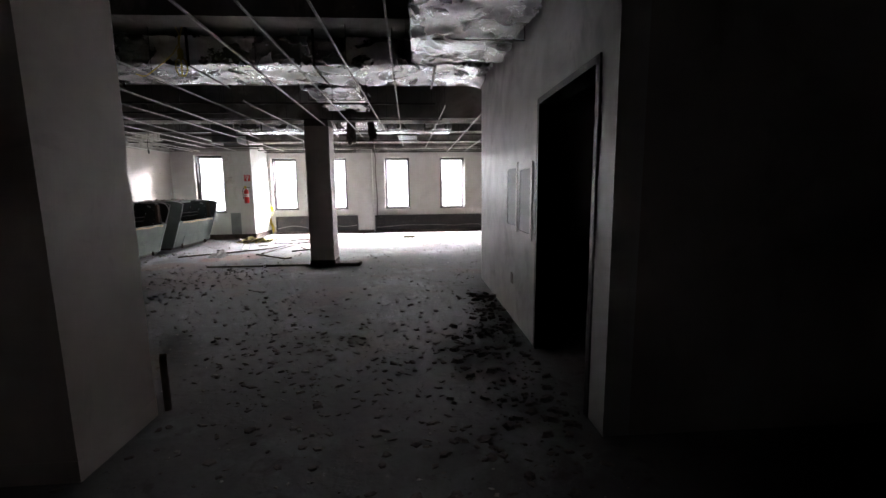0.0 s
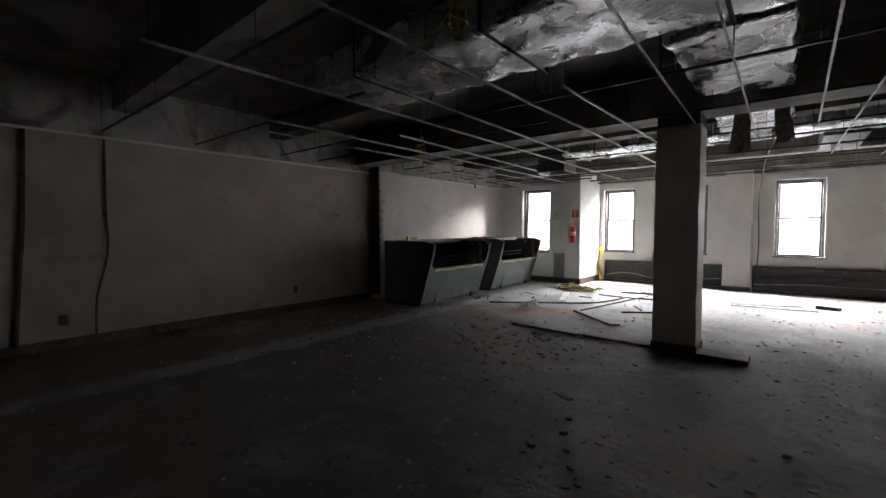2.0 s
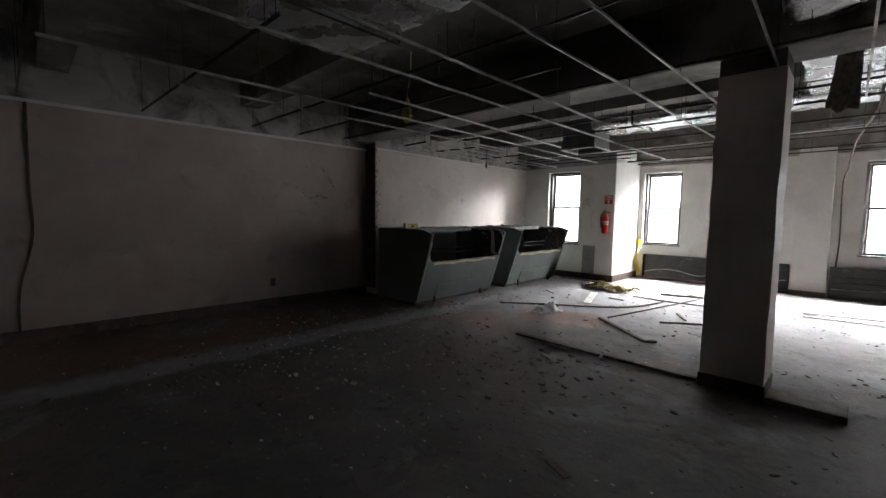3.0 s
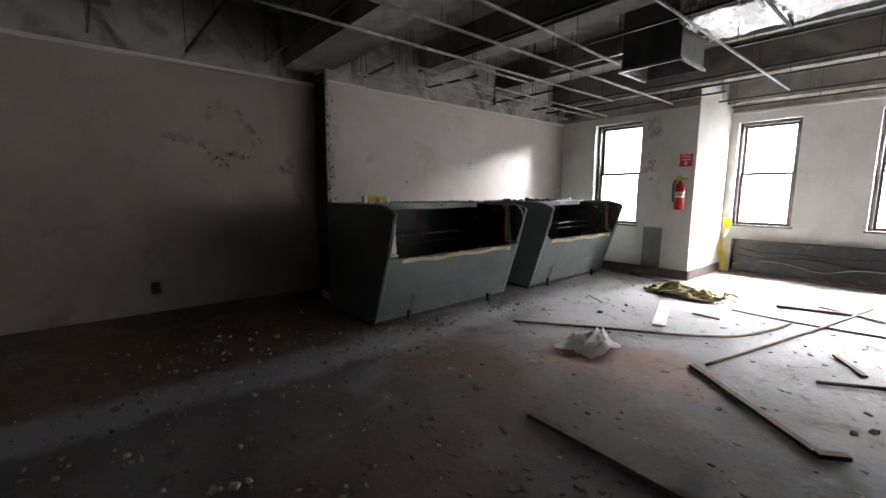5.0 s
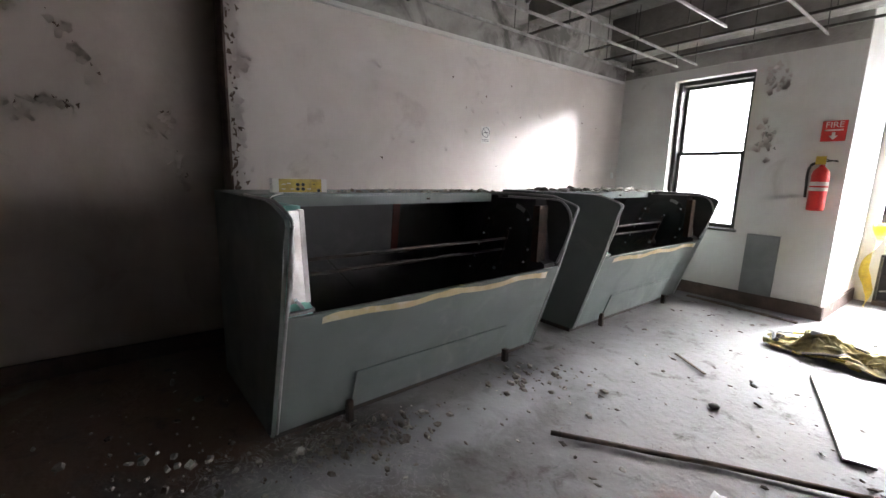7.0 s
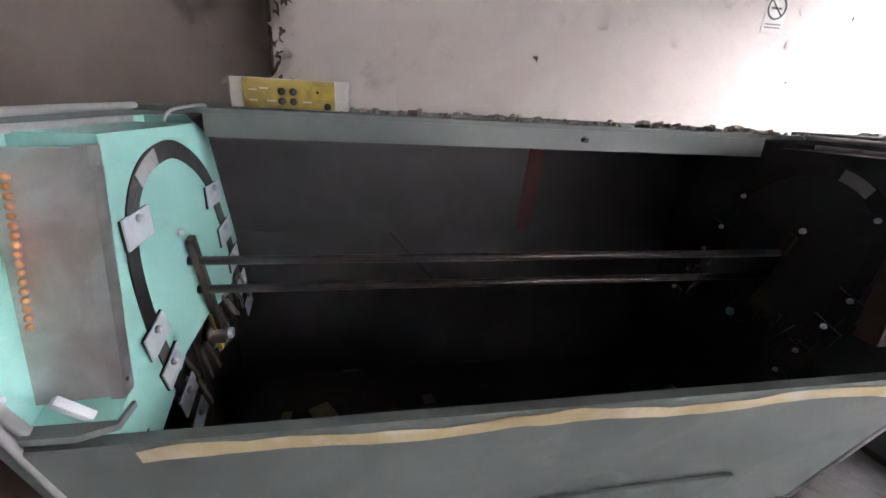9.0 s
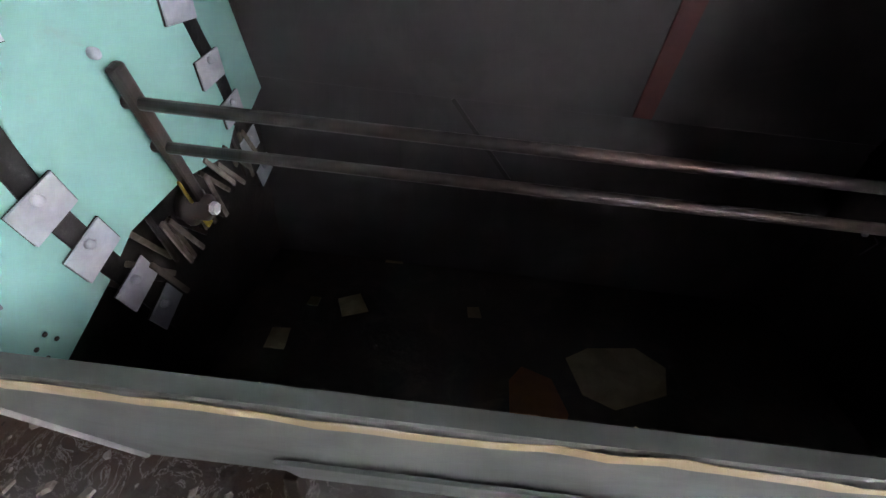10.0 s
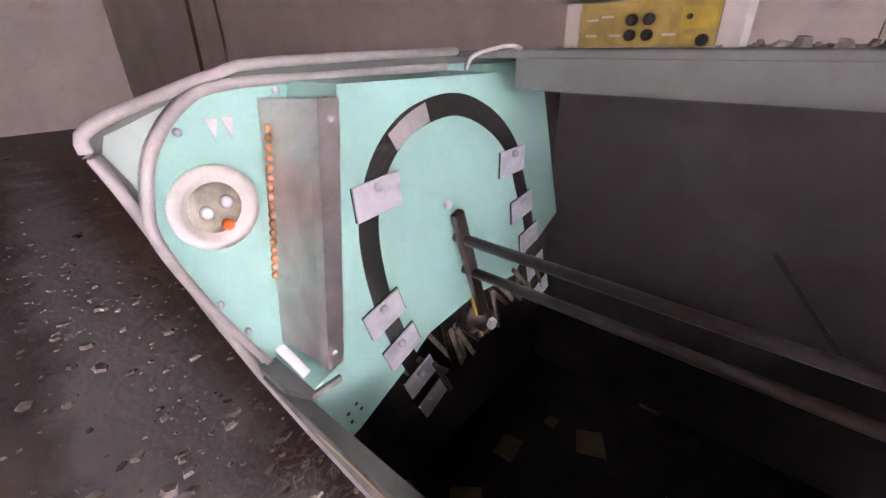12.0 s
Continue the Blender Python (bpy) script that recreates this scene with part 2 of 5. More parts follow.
def floor_material():
    m = material("stained_concrete_floor", (0.125, 0.118, 0.115), 0.8, color2=(0.07, 0.063, 0.058), scale=1.7, color3=(0.17, 0.10, 0.07), scale3=0.42, amount3=0.5,
                 spread3=(0.5, 0.62), bump=0.35, bump_scale=16, rough2=0.62)
    nt = m.node_tree
    N, L = nt.nodes, nt.links
    bs = N["Principled BSDF"]
    src = bs.inputs["Base Color"].links[0].from_socket
    tc = next(n for n in N if n.type == "TEX_COORD")

    def noise_at(sc, dist=0.6):
        n = N.new("ShaderNodeTexNoise")
        n.inputs["Scale"].default_value, n.inputs["Detail"].default_value, n.inputs["Roughness"].default_value, n.inputs["Distortion"].default_value = sc, 10, 0.68, dist
        ofs = N.new("ShaderNodeVectorMath")
        ofs.operation = "ADD"
        ofs.inputs[1].default_value = (sc * 3.7, 11.3 - sc, 2.0)
        L.new(tc.outputs["Object"], ofs.inputs[0])
        L.new(ofs.outputs[0], n.inputs["Vector"])
        return n.outputs[0]

    def over(value, lo, hi, amt, c):
        r = N.new("ShaderNodeMapRange")
        r.inputs["From Min"].default_value, r.inputs["From Max"].default_value, r.inputs["To Max"].default_value = lo, hi, amt
        L.new(value, r.inputs["Value"])
        x = N.new("ShaderNodeMix")
        x.data_type = "RGBA"
        L.new(r.outputs[0], x.inputs[0])
        L.new(src, x.inputs[6])
        x.inputs[7].default_value = (*c, 1)
        return x.outputs[2]

    def patch(cx, cy, rx, ry, sc):
        """Positive inside a ragged oval on the floor."""
        a = N.new("ShaderNodeVectorMath")
        a.operation, a.inputs[1].default_value = "SUBTRACT", (cx, cy, 0)
        L.new(tc.outputs["Object"], a.inputs[0])
        b = N.new("ShaderNodeVectorMath")
        b.operation, b.inputs[1].default_value = "MULTIPLY", (1 / rx, 1 / ry, 0)
        L.new(a.outputs[0], b.inputs[0])
        ln = N.new("ShaderNodeVectorMath")
        ln.operation = "LENGTH"
        L.new(b.outputs[0], ln.inputs[0])
        nz = N.new("ShaderNodeMath")
        nz.operation, nz.inputs[1].default_value, nz.inputs[2].default_value = "MULTIPLY_ADD", 1.6, 0.2
        L.new(noise_at(sc), nz.inputs[0])
        d = N.new("ShaderNodeMath")
        d.operation = "SUBTRACT"
        L.new(nz.outputs[0], d.inputs[0])
        L.new(ln.outputs["Value"], d.inputs[1])
        return d.outputs[0]

    # swept dust, brown glue under the old covering by the wall, and rust stains
    src = over(patch(-3.4, 11.2, 4.2, 3.6, 0.8), 0.0, 0.5, 0.6, (0.31, 0.315, 0.325))
    src = over(patch(-6.75, 4.2, 1.35, 5.6, 1.1), 0.0, 0.25, 0.85, (0.155, 0.088, 0.056))
    src = over(patch(-3.75, 8.75, 0.75, 0.6, 1.6), 0.0, 0.3, 0.75, (0.20, 0.095, 0.052))
    src = over(patch(-4.75, 7.75, 0.7, 0.5, 1.9), 0.0, 0.3, 0.6, (0.16, 0.085, 0.052))
    src = over(patch(-3.4, 6.3, 1.3, 0.9, 1.3), 0.0, 0.35, 0.55, (0.11, 0.065, 0.045))
    for sc, lo, hi, c, amt in ((0.9, 0.54, 0.68, (0.26, 0.265, 0.275), 0.6), (5.0, 0.56, 0.68, (0.05, 0.04, 0.033), 0.8), (24.0, 0.60, 0.7, (0.03, 0.025, 0.022), 0.6), (2.6, 0.6, 0.7, (0.06, 0.047, 0.04), 0.6)):
        src = over(noise_at(sc), lo, hi, amt, c)
    # pale ridge of dust running along the old partition line
    src = over(patch(-5.42, 6.0, 0.34, 6.5, 2.4), 0.1, 0.6, 0.75, (0.33, 0.335, 0.35))
    # thin pale scribbles where glue has dried
    wv = noise_at(6.5, 2.2)
    sb = N.new("ShaderNodeMath")
    sb.operation, sb.inputs[1].default_value = "SUBTRACT", 0.5
    L.new(wv, sb.inputs[0])
    ab = N.new("ShaderNodeMath")
    ab.operation = "ABSOLUTE"
    L.new(sb.outputs[0], ab.inputs[0])
    lim = N.new("ShaderNodeMath")
    lim.operation, lim.inputs[1].default_value = "MULTIPLY", -1.0
    L.new(ab.outputs[0], lim.inputs[0])
    near = N.new("ShaderNodeMath")
    near.operation = "MINIMUM"
    sc2 = N.new("ShaderNodeMath")
    sc2.operation, sc2.inputs[1].default_value, sc2.inputs[2].default_value = "MULTIPLY_ADD", 0.05, -0.02
    L.new(patch(-5.5, 7.7, 0.55, 0.75, 2.0), sc2.inputs[0])
    L.new(lim.outputs[0], near.inputs[0])
    L.new(sc2.outputs[0], near.inputs[1])
    src = over(near.outputs[0], -0.016, -0.006, 0.8, (0.42, 0.41, 0.40))
    L.new(src, bs.inputs["Base Color"])
    return m


FLOOR = floor_material()


def clear_material(name, color, rough, transmission):
    m = bpy.data.materials.new(name)
    m.use_nodes = True
    bs = m.node_tree.nodes["Principled BSDF"]
    bs.inputs["Base Color"].default_value = (*color, 1)
    bs.inputs["Roughness"].default_value = rough
    bs.inputs["Transmission Weight"].default_value = transmission
    bs.inputs["IOR"].default_value = 1.2
    return m


GLASS = clear_material("window_glass", (0.95, 0.97, 0.97), 0.02, 1.0)
FILM = clear_material("plastic_film", (0.88, 0.88, 0.87), 0.16, 0.0)
FILM.node_tree.nodes["Principled BSDF"].inputs["Alpha"].default_value = 0.62


def glow_material(name, color, strength):
    m = bpy.data.materials.new(name)
    m.use_nodes = True
    bs = m.node_tree.nodes["Principled BSDF"]
    bs.inputs["Base Color"].default_value = (0, 0, 0, 1)
    bs.inputs["Emission Color"].default_value = (*color, 1)
    bs.inputs["Emission Strength"].default_value = strength
    return m


SKY_GLOW = glow_material("overcast_backdrop", (0.95, 0.97, 1.0), 8.0)


# ---- mesh helpers ----
def box_into(bm, x0, x1, y0, y1, z0, z1, bevel=0.0, m=None):
    r = bmesh.ops.create_cube(bm, size=1)
    vs = r["verts"]
    for v in vs:
        v.co = Vector(((x0 + x1) / 2 + v.co.x * (x1 - x0), (y0 + y1) / 2 + v.co.y * (y1 - y0), (z0 + z1) / 2 + v.co.z * (z1 - z0)))
    if bevel:
        es = list({e for v in vs for e in v.link_edges})
        vs = [v for f in bmesh.ops.bevel(bm, geom=es, offset=bevel, segments=2, affect="EDGES", profile=0.6)["faces"] for v in f.verts]
    if m is not None:
        bmesh.ops.transform(bm, matrix=m, verts=list(set(vs)))
    return bm


def boxm(x0, x1, y0, y1, z0, z1, bevel=0.0, m=None):
    return box_into(bmesh.new(), x0, x1, y0, y1, z0, z1, bevel, m)


def prism_into(bm, pts, axis, a, b):
    """A polygon extruded along an axis from a to b; pts are the two other coordinates, in order."""
    def co(p, d):
        return {"x": (d, p[0], p[1]), "y": (p[0], d, p[1]), "z": (p[0], p[1], d)}[axis]
    lo = [bm.verts.new(co(p, a)) for p in pts]
    hi = [bm.verts.new(co(p, b)) for p in pts]
    bm.faces.new(lo)
    bm.faces.new(hi[::-1])
    for i in range(len(pts)):
        j = (i + 1) % len(pts)
        bm.faces.new((lo[i], hi[i], hi[j], lo[j]))
    bmesh.ops.recalc_face_normals(bm, faces=bm.faces)
    return bm


def prism(pts, axis, a, b):
    return prism_into(bmesh.new(), pts, axis, a, b)


def tube_into(bm, pts, r, sides=8, flat=1.0):
    """A pipe along a line of points."""
    pts = [Vector(p) for p in pts]
    rings = []
    for i, p in enumerate(pts):
        d = (pts[min(i + 1, len(pts) - 1)] - pts[max(i - 1, 0)]).normalized()
        u = d.cross(Vector((0, 0, 1)) if abs(d.z) < 0.9 else Vector((1, 0, 0))).normalized()
        w = u.cross(d)
        rings.append([bm.verts.new(p + r * (math.cos(k * math.tau / sides) * u + flat * math.sin(k * math.tau / sides) * w)) for k in range(sides)])
    for a, b in zip(rings, rings[1:]):
        for k in range(sides):
            bm.faces.new((a[k], a[(k + 1) % sides], b[(k + 1) % sides], b[k]))
    bm.faces.new(rings[0][::-1])
    bm.faces.new(rings[-1])
    bmesh.ops.recalc_face_normals(bm, faces=bm.faces)
    return bm


def tube(pts, r, sides=8, flat=1.0):
    return tube_into(bmesh.new(), pts, r, sides, flat)


def lathe(profile, sides=24):
    """Turns (radius, height) pairs round z."""
    bm = bmesh.new()
    rings = [[bm.verts.new((r * math.cos(k * math.tau / sides), r * math.sin(k * math.tau / sides), z)) for k in range(sides)] for r, z in profile]
    for a, b in zip(rings, rings[1:]):
        for k in range(sides):
            bm.faces.new((a[k], a[(k + 1) % sides], b[(k + 1) % sides], b[k]))
    bm.faces.new(rings[0][::-1])
    bm.faces.new(rings[-1])
    bmesh.ops.recalc_face_normals(bm, faces=bm.faces)
    return bm


def smooth_line(pts, n=6):
    """A rounded line through the points."""
    P = [Vector(p) for p in pts]
    out = []
    for i in range(len(P) - 1):
        a, b, c, d = P[max(i - 1, 0)], P[i], P[i + 1], P[min(i + 2, len(P) - 1)]
        for k in range(n):
            t = k / n
            out.append(0.5 * ((2 * b) + (c - a) * t + (2 * a - 5 * b + 4 * c - d) * t * t + (3 * b - a - 3 * c + d) * t ** 3))
    return out + [P[-1]]


def mesh_ob(name, bm, mat, smooth=False):
    me = bpy.data.meshes.new(name)
    bm.to_mesh(me)
    bm.free()
    me.materials.append(mat)
    if smooth:
        me.polygons.foreach_set("use_smooth", [True] * len(me.polygons))
        me.update()
    return new(name, me)


def part(name, bm, mat, parent, label="", smooth=False):
    ob = mesh_ob(name, bm, mat, smooth)
    ob.parent = parent
    if label:
        ob["label"] = label
    return ob


def thing(name, at, label, category, group="", m=None):
    e = new(name)
    e.matrix_basis = m if m is not None else Matrix.Translation(at)
    return tagged(e, label, category, group)


def solid(name, bm, mat, label, category, group="", smooth=False):
    return tagged(mesh_ob(name, bm, mat, smooth), label, category, group)


def structure(name, bm, mat, label, category="wall"):
    return tagged(mesh_ob(name, bm, mat), label, category, kind="structure")


def wall_with_holes(x0, x1, y0, y1, z0, z1, holes):
    """A wall along x with openings (xa, xb, za, zb)."""
    bm = bmesh.new()
    x = x0
    for xa, xb, za, zb in holes:
        box_into(bm, x, xa, y0, y1, z0, z1)
        if za > z0:
            box_into(bm, xa, xb, y0, y1, z0, za)
        box_into(bm, xa, xb, y0, y1, zb, z1)
        x = xb
    box_into(bm, x, x1, y0, y1, z0, z1)
    return bm


# ---- structure ----
TOP = 3.45
XR = 7.6
BACK = -1.8


def ground_sheet():
    bm = bmesh.new()
    nx, ny = 120, 130
    x0, x1, y0, y1 = -7.75, XR + 0.3, BACK - 0.3, 14.7
    vs = []
    for j in range(ny + 1):
        for i in range(nx + 1):
            x, y = x0 + (x1 - x0) * i / nx, y0 + (y1 - y0) * j / ny
            h = 0.006 * noise.noise((x * 1.3, y * 1.3, 0)) + 0.004 * noise.noise((x * 5, y * 5, 3))
            vs.append(bm.verts.new((x, y, h - 0.006)))
    for j in range(ny):
        for i in range(nx):
            a = j * (nx + 1) + i
            bm.faces.new((vs[a], vs[a + 1], vs[a + nx + 2], vs[a + nx + 1]))
    return bm


floor = tagged(mesh_ob("floor", ground_sheet(), FLOOR, True), "stained bare concrete floor strewn with dust and debris", "floor", kind="structure")

# Same paint as the far west wall, darkened for the shade it lies in.
structure("wall_west", boxm(-7.7, -7.38, BACK, 7.72, 0, TOP), PLASTER_SHADED, "plaster wall with peeling patches, shade put into its brownish colour")
structure("wall_west_pilaster", boxm(-7.7, -7.08, 7.722, 8.27, 0, TOP), PLASTER, "off-white plaster pilaster with a crumbling edge")
structure("wall_west_far", boxm(-7.7, -7.14, 8.272, WALL_A, 0, TOP), PLASTER, "off-white plaster wall lit by the window")
structure("pilaster_edge", boxm(-7.378, -7.084, 7.705, 7.72, 0.12, 2.82), BRICK_RAW, "raw brown plaster edge of the pilaster")
structure("wall_window_near", wall_with_holes(-7.7, -4.70, WALL_A, WALL_A + 0.35, 0, TOP, [(a, b, WIN_Z0, WIN_Z1) for a, b in WIN_A]), PLASTER_W, "white painted wall with a sash window")
structure("wall_pier_return", boxm(-5.0, -4.702, WALL_A + 0.352, WALL_B + 0.35, 0, TOP), PLASTER_W, "white painted side of the wall pier")
structure("wall_window_far", wall_with_holes(-4.70, XR + 0.3, WALL_B, WALL_B + 0.35, 0, TOP, [(a, b, WIN_Z0, WIN_Z1) for a, b in WIN_B]), PLASTER_W, "white painted wall with a row of sash windows")
structure("wall_pilaster_far", boxm(-1.58, -1.04, WALL_B - 0.22, WALL_B, 0, TOP), PLASTER_W, "cream painted pilaster between the windows")
# Unseen east wall, dark only to cut light bounced into the room.
structure("wall_east", boxm(XR, XR + 0.3, BACK, WALL_B, 0, TOP), CONCRETE_DARK, "unseen closing wall, coloured dark to cut bounced light")
structure("wall_south", boxm(-7.7, -4.6, BACK - 0.3, BACK, 0, TOP), PLASTER, "plain whitish plaster wall closing the room")
# Rest of the south side, added out of view and darkened against bounce.
structure("wall_south_dark", boxm(-4.598, XR + 0.3, BACK - 0.3, BACK, 0, TOP), CONCRETE_DARK, "added closing wall, coloured dark to cut bounced light")

structure("backdrop", boxm(-30, 30, 24, 24.1, -8, 25), SKY_GLOW, "plain bright overcast sky beyond the windows", "backdrop")

# sooty unpainted plaster above the old ceiling line
for b in ((-7.38, -7.374, BACK, 7.70, 2.74, TOP), (-7.14, -7.134, 8.276, WALL_A - 0.006, 2.74, TOP), (-7.08, -7.074, 7.73, 8.262, 2.74, TOP), (-7.13, -4.71, WALL_A - 0.006, WALL_A, 2.76, TOP), (-4.69, XR, WALL_B - 0.006, WALL_B, 2.82, TOP)):
    structure("wall_upper", boxm(*b), SOOT, "sooty unpainted plaster above the old ceiling line")

# the scraped partition with a doorway
PX, DOOR0, DOOR1, DOOR_H = 1.55, 1.52, 2.66, 2.2
bm = bmesh.new()
box_into(bm, PX, PX + 0.16, DOOR1, 5.85, 0, TOP)
box_into(bm, PX, PX + 0.16, DOOR0, DOOR1, DOOR_H, TOP)
box_into(bm, PX, PX + 0.16, 1.26, DOOR0, 0, TOP)
structure("wall_partition", bm, GLOSSY_WALL, "scraped grey-white partition wall with an open doorway")
bm = bmesh.new()
box_into(bm, PX + 0.16, XR, 1.26, 1.42, 0, TOP)
box_into(bm, PX + 0.16, XR, 5.69, 5.85, 0, TOP)
# The darker plaster copy again, shade painted into these end walls.
structure("wall_partition_ends", bm, PLASTER_SHADED, "plain partition walls of the closed-off room")
for zc in ((3.66, 1.38), (3.1, 1.35)):
    y, z = zc
    bm = bmesh.new()
    for a in ((y - 0.26, y - 0.2, z - 0.36, z + 0.38), (y + 0.2, y + 0.26, z - 0.36, z + 0.38), (y - 0.2, y + 0.2, z + 0.32, z + 0.38), (y - 0.2, y + 0.2, z - 0.36, z - 0.30)):
        box_into(bm, PX - 0.012, PX, *a)
    f = solid("panel_box", boxm(PX - 0.006, PX, y - 0.2, y + 0.2, z - 0.3, z + 0.32), GREY_SHEET, "grey metal panel set in the scraped partition wall", "wall panel", "panels in the partition")
    part("panel_frame", bm, GLOSSY_WALL, f, "painted frame")
solid("wall_outlet", boxm(PX - 0.008, PX, 3.58, 3.68, 0.41, 0.53, 0.003), OUTLET, "dark outlet plate on the scraped partition wall", "outlet")
door = tagged(mesh_ob("door_1", boxm(PX - 0.012, PX + 0.17, DOOR0 - 0.05, DOOR0, 0, DOOR_H + 0.05), BLACK), "empty black steel door frame", "door frame", kind="structure")
part("jamb", boxm(PX - 0.012, PX + 0.17, DOOR1, DOOR1 + 0.05, 0, DOOR_H + 0.05), BLACK, door)
part("head", boxm(PX - 0.012, PX + 0.17, DOOR0, DOOR1, DOOR_H, DOOR_H + 0.05), BLACK, door)

# ceiling slab with its beams
bm = bmesh.new()
box_into(bm, -7.7, XR + 0.3, BACK - 0.3, WALL_B + 0.35, TOP, TOP + 0.25)
for y, w, z in ((7.58, 0.5, 2.86), (9.3, 0.28, 3.08), (10.9, 0.28, 3.08), (12.5, 0.3, 2.98), (3.4, 0.28, 3.1), (5.6, 0.28, 3.1)):
    box_into(bm, -7.38, XR, y - w / 2, y + w / 2, z, TOP)
box_into(bm, -4.702, XR, WALL_B - 0.3, WALL_B - 0.001, 2.93, TOP - 0.001)
tagged(mesh_ob("ceiling", bm, SLAB), "soot-darkened concrete ceiling with downstand beams", "ceiling", kind="structure")

# baseboards and cornice strips
for nm, b in (("baseboard", (-7.38, -7.355, BACK, 7.70, 0, 0.13)), ("baseboard", (-7.14, -7.115, 8.30, WALL_A - 0.03, 0, 0.15)), ("baseboard", (-7.11, -4.68, WALL_A - 0.025, WALL_A, 0, 0.15)),
              ("baseboard", (-4.70, -4.675, WALL_A + 0.002, WALL_B - 0.03, 0, 0.15)), ("baseboard", (-1.60, -1.02, WALL_B - 0.245, WALL_B - 0.222, 0, 0.1))):
    structure(nm, boxm(*b, 0.004), BASE, "chipped dark brown baseboard", "baseboard")
for b in ((-7.38, -7.34, BACK, 7.70, 2.70, 2.735), (-7.14, -7.10, 8.3, WALL_A - 0.05, 2.70, 2.735), (-7.08, -7.05, 7.73, 8.26, 2.70, 2.735), (-4.66, XR, WALL_B - 0.04, WALL_B, 2.78, 2.815)):
    structure("trim", boxm(*b, 0.004), PLASTER_W, "off-white ceiling angle along the wall", "trim")


def column(name, x0, x1, y0, y1, label):
    c = thing(name, ((x0 + x1) / 2, (y0 + y1) / 2, 0), label, "column")
    c["kind"] = "structure"
    hx, hy = (x1 - x0) / 2, (y1 - y0) / 2
    bm = boxm(-hx, hx, -hy, hy, 0.12, 2.72)
    bmesh.ops.subdivide_edges(bm, edges=[e for e in bm.edges if abs(e.verts[0].co.z - e.verts[1].co.z) > 1], cuts=40)
    for v in bm.verts:
        if 0.2 < v.co.z < 2.7:
            k = 0.012 * max(0, noise.noise((v.co.x * 9 + x0, v.co.y * 9, v.co.z * 4)))
            v.co.x -= math.copysign(k, v.co.x)
            v.co.y -= math.copysign(k, v.co.y)
    # column_2 takes the darker plaster copy, so its shade lies in the colour.
    part("shaft", bm, PLASTER if x0 > -1.9 else PLASTER_SHADED, c)
    part("foot", boxm(-hx - 0.012, hx + 0.012, -hy - 0.012, hy + 0.012, 0, 0.12, 0.006), BASE, c, "dark scuffed base") if x0 > -1.9 else part("foot", boxm(-hx - 0.003, hx + 0.003, -hy - 0.003, hy + 0.003, 0, 0.12), PLASTER_SHADED, c)
    part("bare_head", boxm(-hx + 0.01, hx - 0.01, -hy + 0.01, hy - 0.01, 2.72, 2.93), CONCRETE_DARK, c, "bare dark concrete head")
    return c


column("column_1", -1.64, -1.17, 7.35, 7.8, "cream plastered square column with chipped edges")
column("column_2", -1.95, -1.3, 1.1, 1.75, "plastered square column, its shadow put into a darker paint")


# ---- windows ----
def sash_window(x0, x1, y, label):
    w = thing("window_1", ((x0 + x1) / 2, y, WIN_Z0), label, "window")
    w["kind"] = "structure"
    h, hw = WIN_Z1 - WIN_Z0, (x1 - x0) / 2
    for nm, b in (("jamb", (-hw, -hw + 0.05, 0.1, 0.26, 0, h)), ("jamb", (hw - 0.05, hw, 0.1, 0.26, 0, h)), ("head", (-hw + 0.05, hw - 0.05, 0.1, 0.26, h - 0.05, h)), ("sill", (-hw - 0.03, hw + 0.03, -0.03, 0.26, -0.03, 0.0))):
        part(nm, boxm(*b, 0.006), FRAME if nm != "sill" else FRAME, w)
    mid = h * 0.5
    for k, (za, zb, ya) in enumerate(((0.0, mid + 0.02, 0.15), (mid - 0.02, h - 0.05, 0.2))):
        s = part("sash", boxm(-hw + 0.052, -hw + 0.09, ya, ya + 0.04, za + 0.002, zb, 0.003), FRAME, w)
        for b in ((hw - 0.09, hw - 0.052, za + 0.002, zb), (-hw + 0.09, hw - 0.09, za + 0.002, za + 0.045), (-hw + 0.09, hw - 0.09, zb - 0.04, zb)):
            part("rail", boxm(b[0], b[1], ya, ya + 0.04, b[2], b[3], 0.003), FRAME, s)
        p = part("pane", boxm(-hw + 0.09, hw - 0.09, ya + 0.018, ya + 0.022, za + 0.045, zb - 0.04), GLASS, s)
        p.visible_shadow = False
    part("storm_rail", boxm(-hw + 0.05, hw - 0.05, 0.25, 0.26, h * 0.56, h * 0.56 + 0.02), FRAME, w)
    part("storm_rail", boxm(-hw + 0.05, hw - 0.05, 0.25, 0.26, h * 0.9, h * 0.9 + 0.015), FRAME, w)
    return w


sash_window(*WIN_A[0], WALL_A, "tall dark-framed sash window with overcast light behind")
for a, b in WIN_B:
    sash_window(a, b, WALL_B, "tall dark-framed sash window with overcast light behind")


